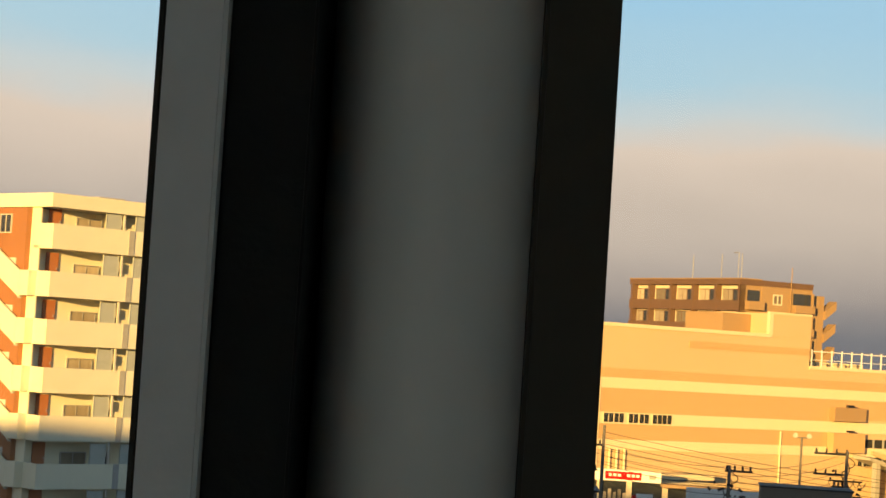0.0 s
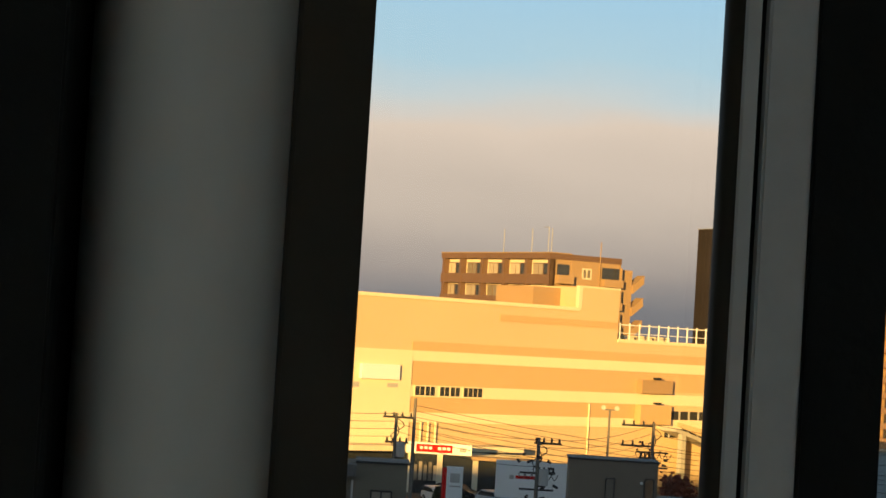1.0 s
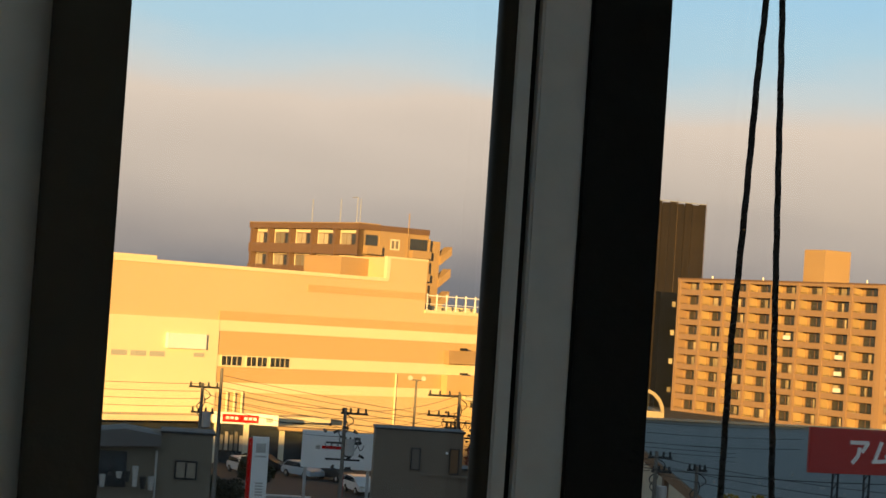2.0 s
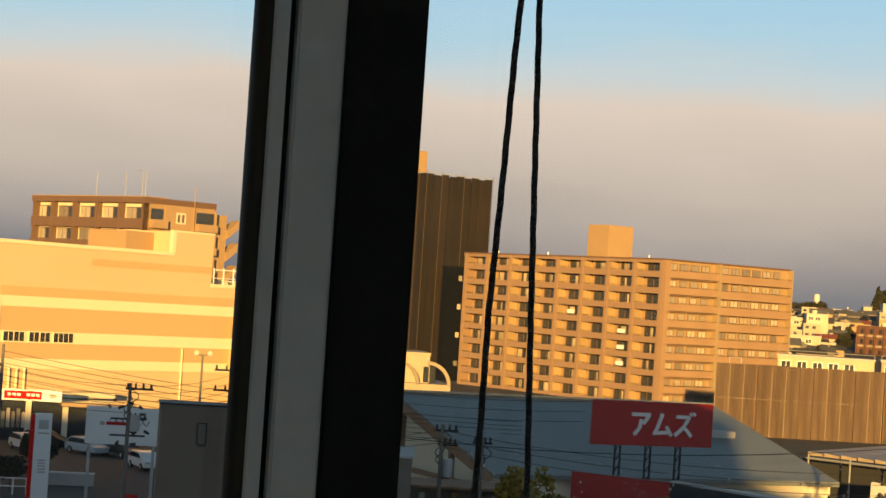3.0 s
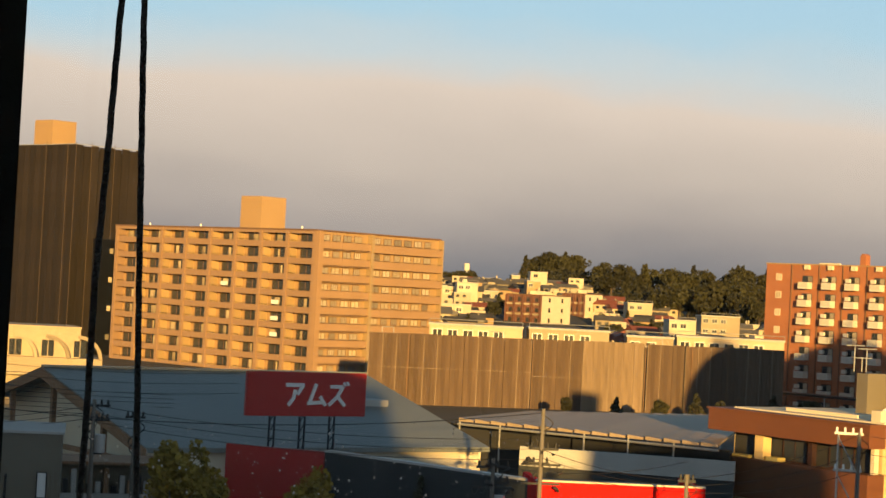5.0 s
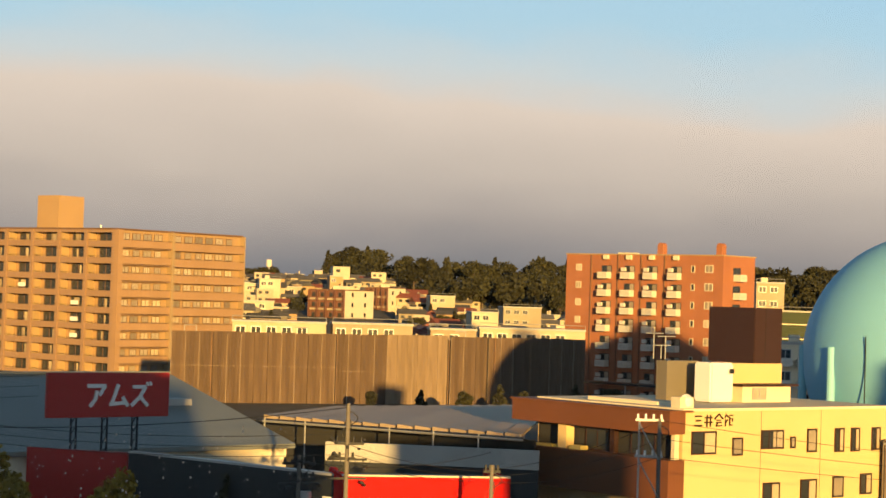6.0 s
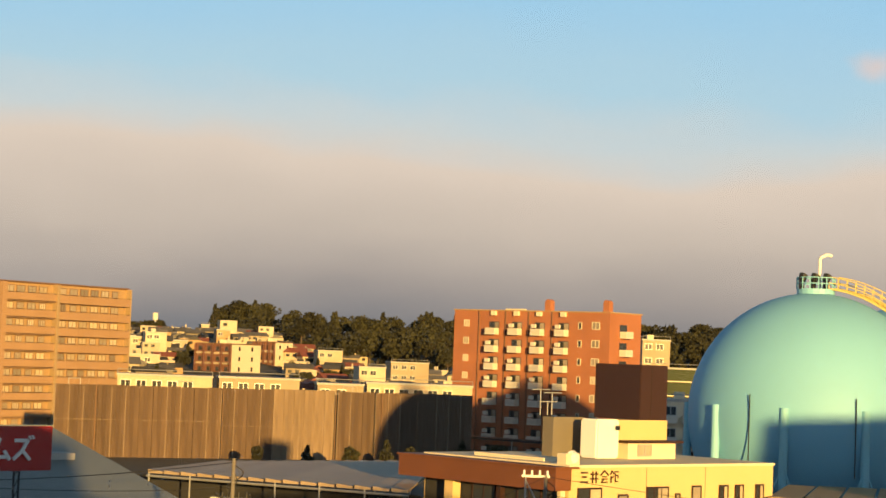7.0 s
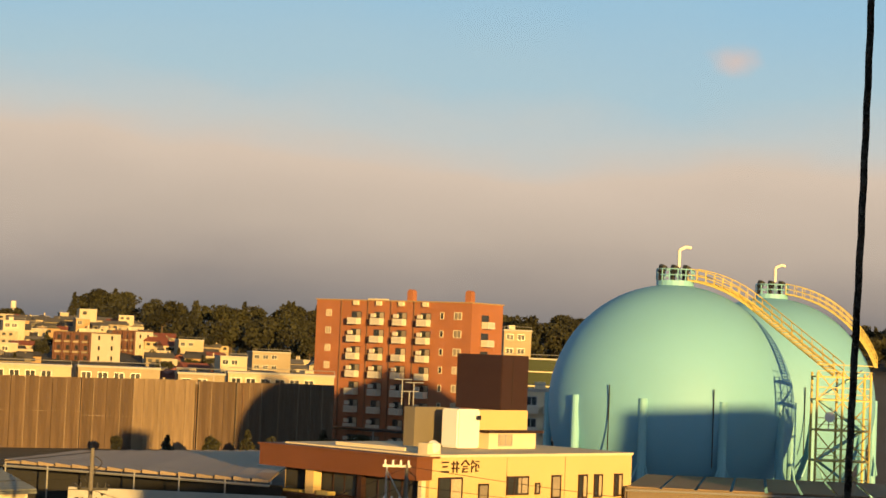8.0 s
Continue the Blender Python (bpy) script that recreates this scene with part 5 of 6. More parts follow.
def car(x, y, az, paint, label):
    h = thing("car", label, "car", x, y, az, z=0.03, group="cars on the forecourt")
    bm = bmesh.new()
    prism(bm, [(-2.1, 0.3), (2.1, 0.3), (2.15, 0.75), (1.3, 0.92), (0.6, 1.4), (-1.3, 1.45), (-2.0, 0.95), (-2.15, 0.7)], "y", -0.83, 0.83)
    bmesh.ops.bevel(bm, geom=list(bm.edges), offset=0.07, segments=2, affect="EDGES")
    part("body", bm, paint, h)
    bm = bmesh.new()
    prism(bm, [(1.08, 0.97), (0.55, 1.33), (-1.2, 1.37), (-1.75, 0.97)], "y", -0.85, 0.85)
    part("side_glass", bm, M_GLASS, h)
    for a in (-1.3, 1.3):
        for b in (-0.78, 0.78):
            w = part("wheel", rod(bmesh.new(), (a, b - 0.1, 0.31), (a, b + 0.1, 0.31), 0.31, 0.31, 14), M_TYRE, h)
            part("rim", rod(bmesh.new(), (a, b - 0.11, 0.31), (a, b + 0.11, 0.31), 0.18, 0.18, 10), M_STEEL, w)
    for b in (-0.55, 0.55):
        part("headlight", B((2.08, 2.17, b - 0.18, b + 0.18, 0.62, 0.76)), M_LAMPGLASS, h)


car(17.4, 174.0, 165, M_CARW, "white hatchback parked on the forecourt")
car(22.4, 172.5, 150, M_CARB, "pale blue hatchback parked on the forecourt")
car(25.2, 171.0, 158, M_CARK, "black saloon parked on the forecourt")
car(25.6, 160.5, 170, M_CARW, "white small car parked behind the hoarding")
car(28.2, 161.0, 165, M_CARK, "dark car parked beneath the hoarding")
car(30.6, 158.0, 150, M_CARW, "white car half hidden by the hoarding")
car(33.0, 158.5, 160, M_CARK, "dark car at the end of the forecourt row")
car(19.4, 178.5, 120, M_CARK, "dark hatchback before the showroom glazing")


def build_verge():
    w = thing("low_wall", "low pale wall along the forecourt", "wall", 15.4, 146.0, 95)
    part("wall", B((0, 4.2, 0, 0.25, 0, 0.9)), M_CONC, w)
    part("cap", B((-0.05, 4.25, -0.05, 0.3, 0.9, 1.0)), M_LETTER, w)
    f = thing("white_fence", "white pipe fence by the forecourt hedge", "fence", 9.6, 139.0, 95)
    for i in range(6):
        part("post", rod(bmesh.new(), (i * 0.9, 0, 0), (i * 0.9, 0, 1.2), 0.05, 0.05, 6), M_LETTER, f)
    for z in (0.6, 1.15):
        part("rail", rod(bmesh.new(), (0, 0, z), (4.5, 0, z), 0.04, 0.04, 6), M_LETTER, f)


build_verge()


# ---------------------------------------------------------------- poles, lamps and wires
def utility_pole(x, y, top, az, arms, label, drum=False, white=False):
    h = thing("utility_pole", label, "pole", x, y, az, group="utility poles")
    part("shaft", rod(bmesh.new(), (0, 0, 0), (0, 0, top), 0.14, 0.09, 10), M_POLE, h)
    for z, half, off in arms:
        a = part("crossarm", B((off - half, off + half, -0.06, 0.06, z - 0.06, z + 0.06)), M_STEEL if white else M_BLACK, h)
        for i in range(4):
            xx = off - half + 0.12 + i * (2 * half - 0.24) / 3
            bm = rod(bmesh.new(), (xx, 0, z + 0.05), (xx, 0, z + 0.3), 0.07, 0.05, 7)
            part("insulator", bm, M_LETTER if white else M_BLACK, a)
    for i in range(4 if arms else 0):
        a = i * 1.3
        bm = tube(bmesh.new(), [(0.08 + 0.42 * math.cos(a) * math.sin(q * 0.524), 0.12, top - 0.35 - .35 * i - 0.12 * q) for q in range(7)], 0.028, 5)
        part("jumper", bm, M_BLACK, h, "dark jumper cable")
    if drum:
        part("transformer", rod(bmesh.new(), (0.35, -0.1, top - 2.6), (0.35, -0.1, top - 1.7), 0.27, 0.27, 12), M_STEEL, h, "grey transformer drum")
        part("bracket", B((0, 0.5, -0.05, 0.05, top - 2.7, top - 2.6)), M_BLACK, h)
    return h


POLES = [
    (16.26, 108.79, 9.5, 95, ((9.2, 0.75, 0.5), (7.6, 0.5, 0.5)), "grey utility pole with dark crossarms", True, False),
    (9.2, 119.65, 9.95, 95, ((9.7, 0.9, 0.1), (8.2, 0.7, 0.1)), "utility pole with a transformer before the mall", True, False),
    (10.25, 119.2, 10.9, 95, (), "plain slender utility pole before the mall", False, False),
    (24.4, 117.5, 10.3, 95, ((10.1, 1.0, -0.9), (8.9, 1.0, -0.9), (8.2, .5, -.3)), "utility pole with double offset crossarms", False, False),
    (47.76, 82.1, 9.8, 110, ((7.9, 0.7, 0.1), (7.2, 0.6, -0.2)), "pale utility pole with dark fittings", False, False),
    (45.8, 83.2, 7.3, 110, ((6.9, 0.8, 0), (6.2, .6, .2)), "dark utility pole with a drum", True, False),
    (63.0, 77.6, 9.3, 125, ((9.2, 0.7, -0.5), (7.4, 0.7, -0.5)), "pale utility pole with white insulators", False, True),
    (50.9, 74.5, 7.5, 110, ((7.2, 0.4, 0),), "short utility pole beside the red shop", True, False),
    (29.95, 95.4, 8.9, 100, ((8.6, 0.6, 0.2), (7.9, 0.5, 0.3)), "utility pole before the blue roof", True, False),
    (31.9, 94.8, 8.3, 100, ((8.1, 0.5, 0),), "utility pole with small fittings", False, False),
]
made_poles = [utility_pole(*p) for p in POLES]


def dress_pole(h, top, seed, arms):
    """Switches, sleeves and slack loops below the crossarms; curved lamp arms where asked."""
    rnd = random.Random(seed)
    for i in range(12):
        x, z = rnd.uniform(-1.0, 1.0), top - rnd.uniform(0.3, 3.0)
        part("sleeve", rod(bmesh.new(), (x, -0.1, z), (x + rnd.uniform(-0.35, 0.35), -0.1, z + rnd.uniform(-0.2, 0.2)), 0.09, 0.06, 7), M_BLACK, h)
    for z in (top - 1.5, top - 2.4):
        part("crossarm", B((-0.95, 0.95, -0.05, 0.05, z, z + 0.1)), M_BLACK, h)
    for i in range(6):
        x = -1.0 + i * 0.36
        loop = [(x + 0.36 * q / 6, 0.1, top - 1.5 - 0.32 * math.sin(q * 0.5236)) for q in range(7)]
        part("jumper", tube(bmesh.new(), loop, 0.022, 5), M_BLACK, h, "slack black loop")
    for s in arms:
        bow = [(s * 1.9 * q / 7, -0.2, top - 3.6 + 0.75 * math.sin(q * 0.2244)) for q in range(8)]
        a = part("lamp_arm", tube(bmesh.new(), bow, 0.045, 6), M_STEEL, h, "curved grey lamp arm")
        part("lamp_head", B((s * 1.9 - 0.3, s * 1.9 + 0.3, -0.32, -0.08, top - 2.98, top - 2.84)), M_STEEL, a)


dress_pole(made_poles[5], 7.4, 3, (-1, 1))
dress_pole(made_poles[4], 8.6, 4, ())
dress_pole(made_poles[0], 9.0, 5, ())
dress_pole(made_poles[3], 10.0, 6, ())
twin = made_poles[6]
part("second_shaft", rod(bmesh.new(), (-1.0, 0, 0), (-1.0, 0, 9.2), 0.06, 0.05, 8), M_STEEL, twin)
for z in (7.2, 9.0):
    part("stay", rod(bmesh.new(), (-1.0, -0.05, z), (0, -0.05, z - 1.8), 0.04, 0.04, 6), M_STEEL, twin)


def street_lamp(x, y, top):
    h = thing("street_lamp", "tall lamp post with twin floodlights", "lamp", x, y, 95)
    part("post", rod(bmesh.new(), (0, 0, 0), (0, 0, top), 0.12, 0.08, 8), M_POLE, h)
    part("arm", B((-0.55, 0.55, -0.05, 0.05, top - 0.05, top + 0.05)), M_POLE, h)
    for s in (-0.5, 0.5):
        part("floodlight", rod(bmesh.new(), (s, -0.3, top + 0.15), (s, 0.1, top + 0.2), 0.19, 0.12, 12), M_LAMPGLASS, h)


street_lamp(27.24, 147.5, 9.9)


def wire(a, b, sag, r=0.014):
    a, b = Vector(a), Vector(b)
    pts = [a.lerp(b, i / 14) - Vector((0, 0, 4 * sag * (i / 14) * (1 - i / 14))) for i in range(15)]
    tagged(new("cable", mesh_of("cable", tube(bmesh.new(), pts, r, 4), M_WIRE)), "thin dark overhead cable slung between poles", "cable", "overhead cables")


for i in range(4):
    wire((9.2, 119.6, 9.9 - 0.45 * i), (-14, 128, 10.3 - 0.5 * i), 0.5)
    wire((9.2, 119.6, 9.9 - 0.5 * i), (16.3, 108.8, 9.4 - 0.5 * i), 0.35)
    wire((16.3, 108.8, 9.4 - 0.4 * i), (24.4, 117.5, 10.2 - 0.5 * i), 0.4)
for i in range(6):
    wire((10.2, 119.2, 10.5 - 0.35 * i), (40, 112, 8.2 - 0.25 * i), 0.6)
for i in range(3):
    wire((24.4, 117.5, 10.2 - 0.6 * i), (44, 112, 9.6 - 0.6 * i), 0.5)
    wire((30, 95.4, 8.6 - 0.4 * i), (47.7, 82.1, 8.4 - 0.5 * i), 0.55)
    wire((47.7, 82.1, 7.9 - 0.4 * i), (51, 74.5, 7.2 - 0.2 * i), 0.3)
    wire((30, 95.4, 8.6 - 0.3 * i), (18, 96, 7.6 - 0.2 * i), 0.3)
    wire((63, 77.6, 9.2 - 0.9 * i), (92, 66, 6.6 - 0.4 * i), 0.4)
    wire((63, 77.6, 9.2 - 0.9 * i), (51, 74.5, 7.3 - 0.3 * i), 0.4)
wire((47.7, 82.1, 9.6), (26, 98, 8.2), 0.7, 0.02)
wire((45.8, 83.2, 7.0), (60, 88, 6.8), 0.5)


# ---------------------------------------------------------------- trees
def leaf_mass(bm, rnd, cx0, cy0, cz0, rx, rz, count, size):
    for _ in range(count):
        u, v = rnd.uniform(-1, 1), rnd.uniform(0, 6.2832)
        w, rad = math.sqrt(1 - u * u), rnd.uniform(0.62, 1.06)
        p = Vector((cx0 + rx * rad * w * math.cos(v), cy0 + rx * rad * w * math.sin(v), cz0 + rz * rad * u))
        a = Vector((rnd.gauss(0, 1), rnd.gauss(0, 1), rnd.gauss(0, 1))).normalized()
        b = a.cross(Vector((rnd.gauss(0, 1), rnd.gauss(0, 1), rnd.gauss(0, 1)))).normalized()
        s = size * rnd.uniform(0.6, 1.3)
        bm.faces.new([bm.verts.new(p + a * s * i + b * s * j) for i, j in ((-0.5, -0.3), (0.5, -0.4), (0.6, 0.4), (-0.4, 0.35))])


def make_tree(name, label, seed, height, width, leaf, m, kind, group, loc):
    rnd = random.Random(seed)
    h = thing(name, label, "tree", loc[0], loc[1], 90, z=loc[2], group=group)
    bm = rod(bmesh.new(), (0, 0, -0.6), (0, 0, height * 0.55), height * 0.028, height * 0.014, 7)
    for i in range(5):
        a, z = rnd.uniform(0, 6.28), height * rnd.uniform(0.3, 0.55)
        rod(bm, (0, 0, z), (width * 0.32 * math.cos(a), width * 0.32 * math.sin(a), z + height * 0.18), height * 0.012, height * 0.005, 5)
    part("trunk", bm, M_BARK, h)
    bm = bmesh.new()
    if kind == "cone":
        for i in range(7):
            f = i / 6
            leaf_mass(bm, rnd, rnd.uniform(-.2, .2), rnd.uniform(-.2, .2), height * (0.22 + 0.72 * f), width * 0.5 * (1 - f * 0.85), height * 0.1, int(110 * (1 - 0.6 * f)), leaf)
    else:
        for i in range(9):
            a, r = rnd.uniform(0, 6.28), width * 0.30 * math.sqrt(rnd.random())
            z = height * rnd.uniform(0.45, 0.82)
            leaf_mass(bm, rnd, r * math.cos(a), r * math.sin(a), z, width * rnd.uniform(0.2, 0.3), height * rnd.uniform(0.12, 0.18), 110 if leaf > 0.5 else 260, leaf)
    part("crown", bm, m, h)
    return h


def build_woods():
    rnd = random.Random(21)
    spots = []
    for i in range(250):
        az = rnd.uniform(29.2, 58)
        r = rnd.uniform(640 if 32 < az < 38 else 740, 985)
        if az < 31.6 and (r < 850 or rnd.random() > 0.5):
            continue
        spots.append((az, r))
    for i in range(26):
        spots.append((rnd.uniform(30.1, 31.0), rnd.uniform(880, 930)))
    for i in range(22):
        spots.append((rnd.uniform(25.0, 28.2), rnd.uniform(740, 900)))
    for i in range(46):
        spots.append((rnd.uniform(31.6, 36.4) if i > 12 else rnd.uniform(26.8, 29.0), rnd.uniform(430, 630)))
    made = {}
    for n, (az, r) in enumerate(spots):
        d = heading(az) * r
        z = rise(d.x, d.y)
        v = n % 6
        if v not in made:
            cone = v == 1
            made[v] = make_tree("tree", "dark evergreen tree on the wooded ridge", 40 + v, 13.5 if cone else 12.0 + v * .4, 7.5 if cone else 13, 0.95, M_LEAF, "cone" if cone else "round", "trees on the ridge", (d.x, d.y, z))
        else:
            s = rnd.uniform(0.26, 0.46) if r < 640 else rnd.uniform(0.46, 0.66) if az < 28.6 else rnd.uniform(0.6, 0.95) if az < 31.1 else rnd.uniform(0.72, 1.12)
            copy_thing(made[v], pose(d.x, d.y, z, 0, 0, rnd.uniform(0, 360)) @ Matrix.Scale(s, 4))

    bm = bmesh.new()
    for i in range(520):
        az = rnd.uniform(29.6, 58)
        d = heading(az) * rnd.uniform(650 if 32 < az < 38 else 745, 1000)
        leaf_mass(bm, rnd, d.x, d.y, rise(d.x, d.y) + rnd.uniform(1.0, 4.6), rnd.uniform(4, 6.5), rnd.uniform(2.6, 4.0), 70, 1.2)
    tagged(new("wood", mesh_of("wood", bm, M_LEAF)), "dense dark woodland between the trees on the ridge", "woodland", kind="stuff")


build_woods()
for i, (x, y, hgt, w, m, lab) in enumerate(((33.6, 93.6, 7.5, 3.4, M_LEAF_Y, "yellow green autumn street tree"), (40.0, 91.6, 7.2, 2.6, M_LEAF_Y, "yellow autumn street tree"), (35.4, 94.4, 7.0, 3.0, M_LEAF_Y, "yellow green autumn street tree"),
                                            (25.6, 140, 7.2, 3.6, M_LEAF_R, "thin reddish autumn tree"), (31.5, 143, 6.3, 3.4, M_LEAF_R, "red autumn tree by the mall ramp"), (15.8, 150, 3.6, 3.2, M_LEAF, "dark clipped shrub by the forecourt"), (46.6, 92.5, 5.3, 1.6, M_LEAF, "small dark conifer before the shop"), (11.2, 142.0, 2.8, 3.0, M_LEAF, "dark clipped shrub by the white fence"), (13.2, 141.0, 2.6, 2.8, M_LEAF, "dark clipped shrub by the white fence"))):
    make_tree("tree", lab, 70 + i, hgt, w, 0.22, m, "cone" if i == 6 else "round", "street trees", (x, y, 0))
for i, (x, y, s) in enumerate(((130.5, 219.0, 2.6), (136.5, 216.5, 2.8), (141.5, 214.0, 3.0), (145.5, 212.0, 4.0), (148.0, 209.5, 3.4), (106.5, 225.5, 2.4), (110.0, 224.5, 2.0), (153.0, 206.0, 4.4), (157.0, 203.5, 4.6))):
    make_tree("shrub", "dark green shrub at the foot of the sheeting", 90 + i, s * 0.8 + 0.6, s * 0.7, 0.32, M_LEAF, "cone" if i % 2 else "round", "shrubs at the sheeting", (x, y, 0))


# ---------------------------------------------------------------- houses below the ridge
def build_house_kind(n, w, d, hgt, wallm, roofm, flat, loc, az):
    h = thing("house", ("flat roofed pale house on the slope", "gabled pale house with a dark roof on the slope", "gabled house with a dull red roof on the slope")[0 if flat else (2 if roofm is M_REDROOF else 1)],
              "house", loc[0], loc[1], az, z=loc[2], group="houses on the slope")
    part("wall", B((-w / 2, w / 2, -d / 2, d / 2, -2, hgt)), wallm, h)
    if flat:
        part("roof", B((-w / 2 - .1, w / 2 + .1, -d / 2 - .1, d / 2 + .1, hgt, hgt + 0.25)), M_CONC, h)
    else:
        bm = bmesh.new()
        prism(bm, [(-d / 2 - .5, hgt - .1), (d / 2 + .5, hgt - .1), (0, hgt + d * 0.24)], "x", -w / 2 - .5, w / 2 + .5)
        part("roof", bm, roofm, h)
    k = mesh_of("window", B((-0.7, 0.7, -0.05, 0.02, 0, 1.1)), M_GLASS)
    ledge = mesh_of("balcony", B((-w * 0.3, w * 0.3, -0.9, 0, 0, 0.9)), wallm)
    for z in range(int(hgt // 2.8)):
        for x in [(-w / 2 + 1.5 + i * 2.7) for i in range(int((w - 1) // 2.7))]:
            placed("window", k, h, x, -d / 2, z * 2.8 + 1.0)
        placed("window", k, h, w / 2, 0, z * 2.8 + 1.0, 90)
        placed("window", k, h, -w / 2, d / 5, z * 2.8 + 1.0, -90)
    if n % 2:
        placed("balcony", ledge, h, 0, -d / 2, 2.8)
    if n % 3 == 0:
        part("chimney", B((w / 4, w / 4 + 0.6, -0.3, 0.3, hgt, hgt + d * 0.3)), wallm, h)
    return h


def build_slope_houses():
    rnd = random.Random(17)
    specs = [(8, 7, 5.6, M_HOUSE, M_ROOF, False), (10, 7, 5.6, M_HOUSE, M_ROOF, False), (9, 8, 5.6, M_HOUSE, M_REDROOF, False), (9, 6, 5.8, M_WALLW, M_ROOF, True), (7, 6, 5.6, M_TAN, M_ROOF, False), (7, 7, 5.6, M_WALLW, M_ROOF, False), (8, 7, 5.6, M_GREYWALL, M_ROOF, False), (7, 6, 8.4, M_WALLW, M_ROOF, True)]
    made, taken = {}, []
    n = 0
    while n < 330:
        az, r = rnd.uniform(26.2, 37.5), rnd.uniform(400, 770)
        if (28.4 < az < 31.6 and 440 < r < 640) or (az > 31.3 and r > 680) or (az > 33.6 and r > 610):
            continue
        p = heading(az) * r
        if any((p - q).length < 7.5 for q in taken):
            n += 0.05
            continue
        taken.append(p)
        v = int(rnd.random() * 8)
        z = rise(p.x, p.y)
        turn = rnd.choice((98, 106, 112, 118, 125, 14, 22, 30))
        if v not in made:
            made[v] = build_house_kind(v, *specs[v], (p.x, p.y, z), turn)
        else:
            copy_thing(made[v], pose(p.x, p.y, z, 0, 0, 90 - turn) @ Matrix.Scale(rnd.uniform(0.45, 0.78), 4))
        n += 1


build_slope_houses()


def slab_block(name, label, x, y, az, W, D, H, z, m, storeys, step, balcony=None, base=0.0):
    h = thing(name, label, "building", x, y, az, z=base)
    part("wall", B((0, W, 0, D, 0, H)), m, h)
    part("roof", B((-.15, W + .15, -.15, D + .15, H, H + .3)), M_CONC, h)
    if storeys > 3:
        part("roof_tank", B((W * .3, W * .3 + 1.3, D * .4, D * .4 + 1.3, H + .3, H + 1.2)), M_CREAM, h)
    part("roof_rail", tube(bmesh.new(), [(0, 0, H + .3), (0, 0, H + .9), (W, 0, H + .9), (W, 0, H + .3)], 0.05, 4), M_STEEL, h)
    k = window_kind(1.5, 1.2, M_STEEL, M_GLASS, 1, 0.09)
    n = int((W - 1) / step)
    for s in range(storeys):
        zz = H - 1.8 - s * 2.8
        for i in range(n):
            put_window(k, h, 1.2 + i * step, -0.04, zz)
            if balcony is not None:
                part("balcony", B((0.3 + i * step, 0.3 + (i + .72) * step, -1.1, 0, zz - 1.0, zz)), balcony, h)
        put_window(k, h, W + .04, D * .35, zz, 90)
    return h


slab_block("terrace_block", "long cream flat roofed terrace behind the sheeting", 135.5, 268.5, 117, 14, 8, 10.3, 0, M_HOUSE, 3, 2.3)
slab_block("terrace_block", "long cream flat roofed terrace behind the sheeting", 148.5, 261.0, 117, 12, 8, 10.4, 0, M_HOUSE, 3, 2.4)
slab_block("terrace_block", "cream flat roofed block behind the sheeting", 163, 256.5, 119, 7, 8, 9.9, 0, M_HOUSE, 3, 2.4)
slab_block("terrace_block", "long cream flat roofed terrace behind the sheeting", 169, 252.0, 122, 16, 8, 10.3, 0, M_HOUSE, 3, 2.2)


def end_on_flats(az, r, W, D, H, base, storeys, label):
    """A block seen on its corner: balconies on one side, a blind pale end wall in the sun."""
    corner = heading(az) * r - heading(150) * W
    h = thing("red_flats", label, "building", corner.x, corner.y, 150, z=base)
    part("wall", B((0, W, 0, D, 0, H)), M_REDFLAT, h, "dull red tiled wall")
    part("end_wall", B((W, W + 0.15, -0.2, D + 0.1, 0, H)), M_CREAM, h, "pale end wall")
    part("roof", B((-0.2, W + 0.3, -0.3, D + 0.2, H, H + 0.3)), M_BROWN, h)
    gap = H / storeys
    tub = mesh_of("balcony", B((0.1, W / 4 * 0.6, -0.8, 0, 0, 0.55)), M_HOUSE)
    fin = mesh_of("fin", B((-0.2, 0.12, -0.9, 0, 0, H)), M_REDFLAT)
    pane = mesh_of("window", B((-0.5, 0.5, -0.05, 0.02, 0, 1.2)), M_GLASS)
    for k in range(storeys):
        for i in range(4):
            placed("balcony", tub, h, 0.25 + i * W / 4, 0, k * gap + 0.1)
            placed("window", pane, h, 1.2 + i * W / 4, 0, k * gap + 1.0)
        for y in (D * 0.25, D * 0.7):
            placed("window", pane, h, W + 0.15, y, k * gap + 1.1, 90)
    for i in range(5):
        placed("fin", fin, h, i * W / 4, 0)
    part("roof_box", B((W * 0.4, W * 0.6, D * 0.3, D * 0.6, H + 0.3, H + 1.3)), M_CREAM, h)


end_on_flats(29.95, 560, 11.4, 16, 11.4, 4.4, 4, "dull red flats with cream balconies and a pale end wall")
end_on_flats(31.18, 620, 7.5, 10.8, 9.4, 7.6, 3, "small dull red flats with a pale end wall")


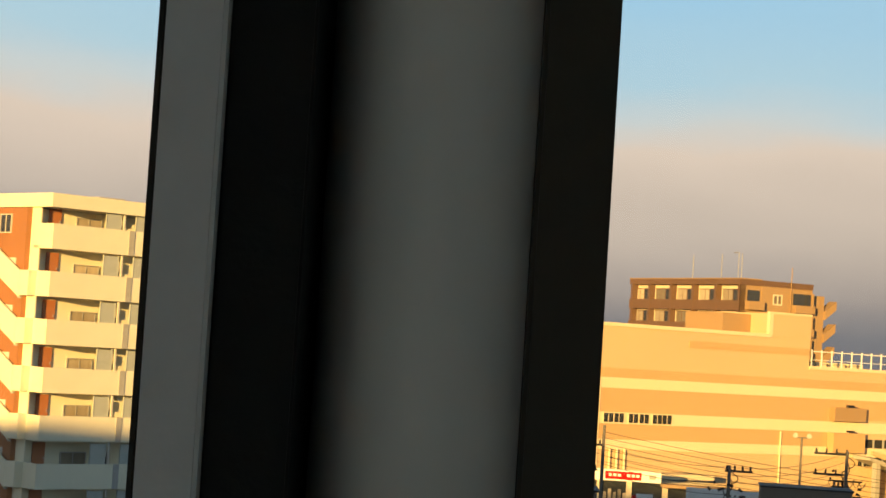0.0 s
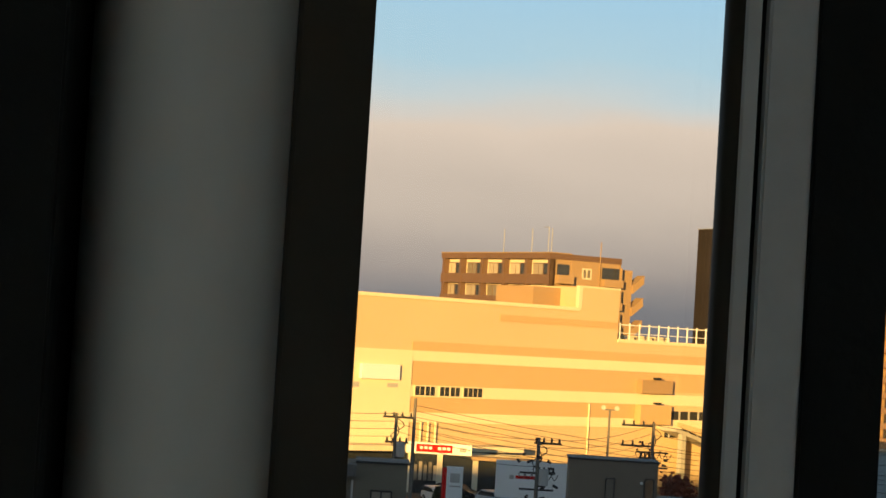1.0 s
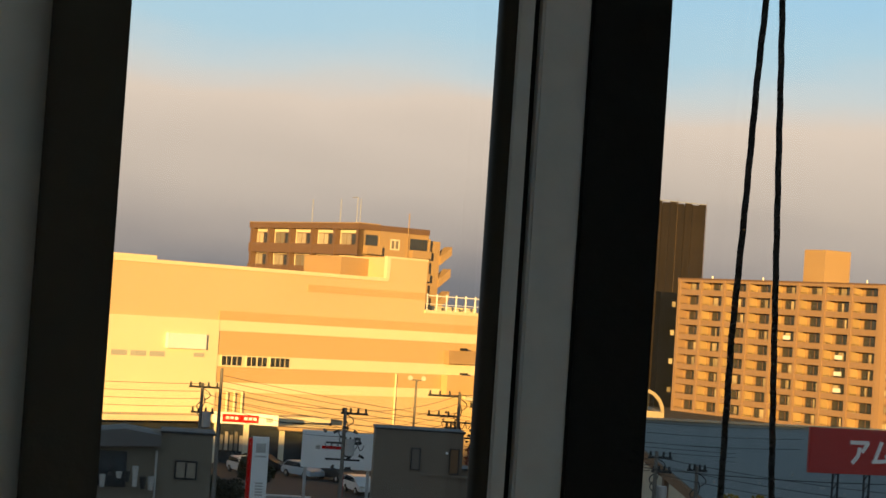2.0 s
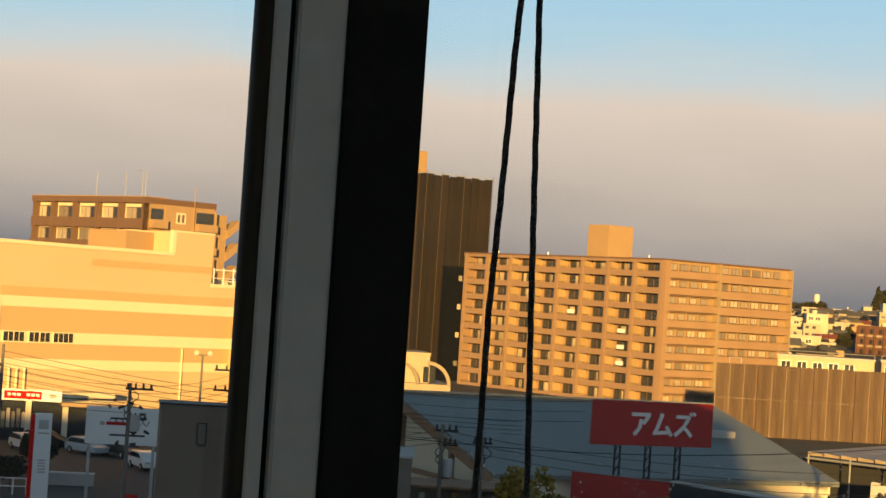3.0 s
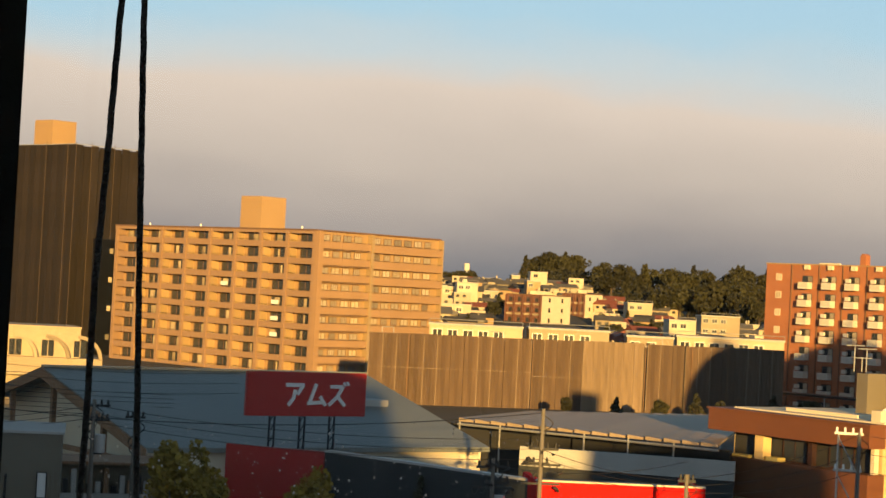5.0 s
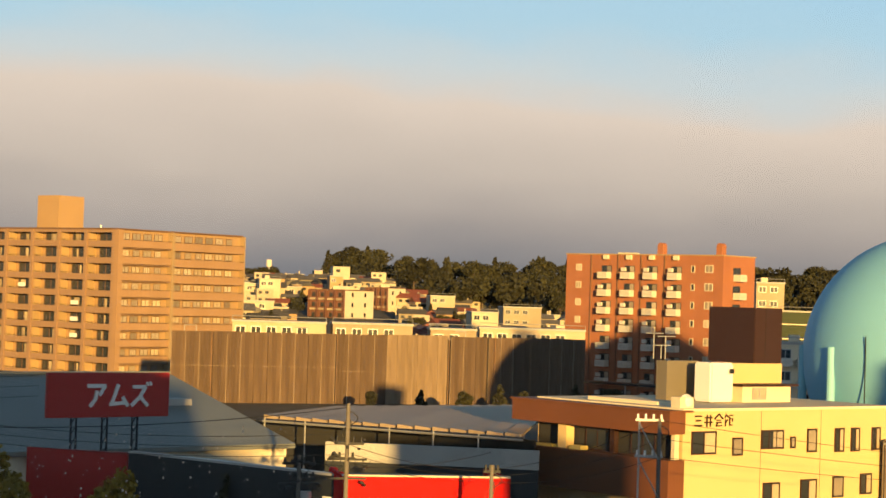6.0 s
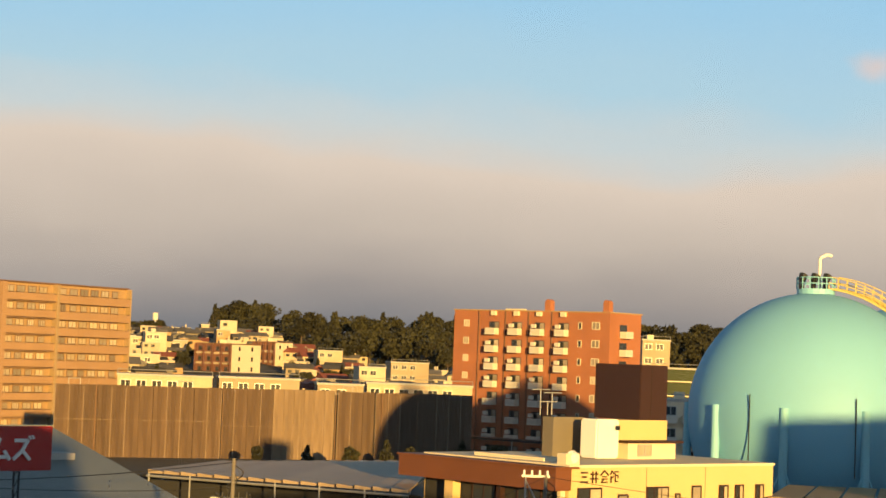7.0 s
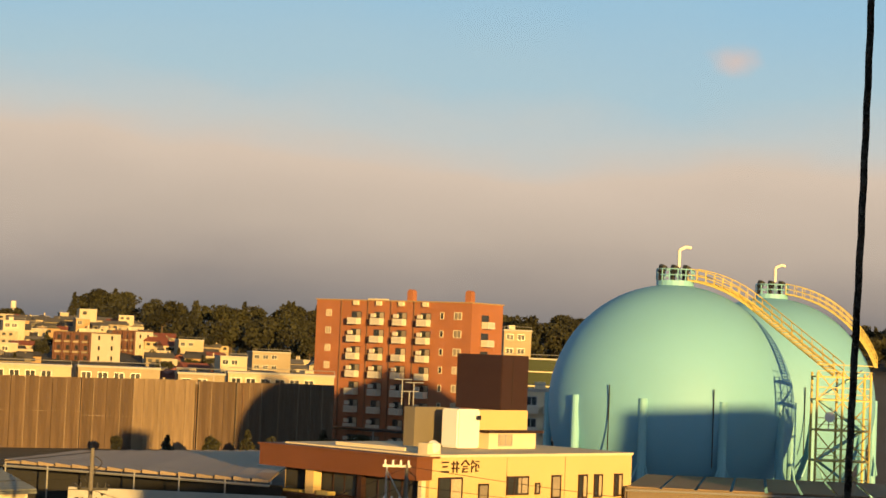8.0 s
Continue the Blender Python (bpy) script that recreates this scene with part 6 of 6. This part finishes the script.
def on_bearing(name, label, az, r, W, H, m, storeys, step):
    p = heading(az) * r
    base = rise(p.x, p.y) - 2
    slab_block(name, label, p.x, p.y, 112, W, 7, H - base, 0, m, storeys, step, base=base)


on_bearing("cream_flats", "tall narrow tan block on the slope", 29.5, 650, 4.4, 20.4, M_TAN, 3, 2.0)
on_bearing("white_flats", "small white roof house on the hill", 29.05, 730, 3.0, 22.8, M_WALLW, 1, 2.6)
on_bearing("white_flats", "white block of flats with rows of windows", 26.9, 600, 6.5, 17.0, M_WALLW, 3, 2.2)
on_bearing("white_flats", "white block of flats with rows of windows", 27.5, 590, 6.2, 18.4, M_WALLW, 4, 2.0)
on_bearing("white_flats", "low white block of flats on the slope", 28.1, 615, 6.5, 16.4, M_WALLW, 2, 2.2)
on_bearing("white_flats", "low white block of flats on the slope", 26.4, 520, 14.0, 12.2, M_WALLW, 2, 2.4)
on_bearing("white_flats", "white house with wide windows among the roofs", 33.6, 480, 6.5, 11.4, M_WALLW, 2, 2.2)
on_bearing("white_flats", "low cream house with a flat roof below the wood", 34.5, 540, 10.5, 12.6, M_HOUSE, 2, 2.4)
on_bearing("white_flats", "low cream house with a flat roof below the wood", 32.4, 600, 7.5, 15.0, M_HOUSE, 1, 2.4)
slab_block("cream_flats", "cream block of flats beside the brick house", 266.0, 299.0, 120, 5.6, 9, 19.6, 0, M_HOUSE, 6, 2.3)
slab_block("cream_flats", "cream block of flats with balconies by the gas holder", 173.5, 191.0, 125, 7.5, 10, 10.3, 0, M_CREAM, 4, 2.4, M_WHITE)
g = slab_block("netted_block", "low block under green site netting", 232.0, 262.0, 130, 18, 8, 14.2, 0, M_GREEN, 0, 3.0)
for zz in (9.5, 12.0):
    part("deck_rail", B((0, 18, -0.3, -0.2, zz, zz + .2)), M_CREAM, g)


def mast(x, y, z):
    h = thing("mast", "lattice mast with a white drum on the ridge", "mast", x, y, 90, z=z)
    part("tower", rod(bmesh.new(), (0, 0, 0), (0, 0, 9), 0.7, 0.4, 4), M_STEEL, h)
    part("drum", rod(bmesh.new(), (0, 0, 7), (0, 0, 9.8), 1.1, 1.1, 10), M_WHITE, h)


mast(372.5, 708.0, rise(372.5, 708))
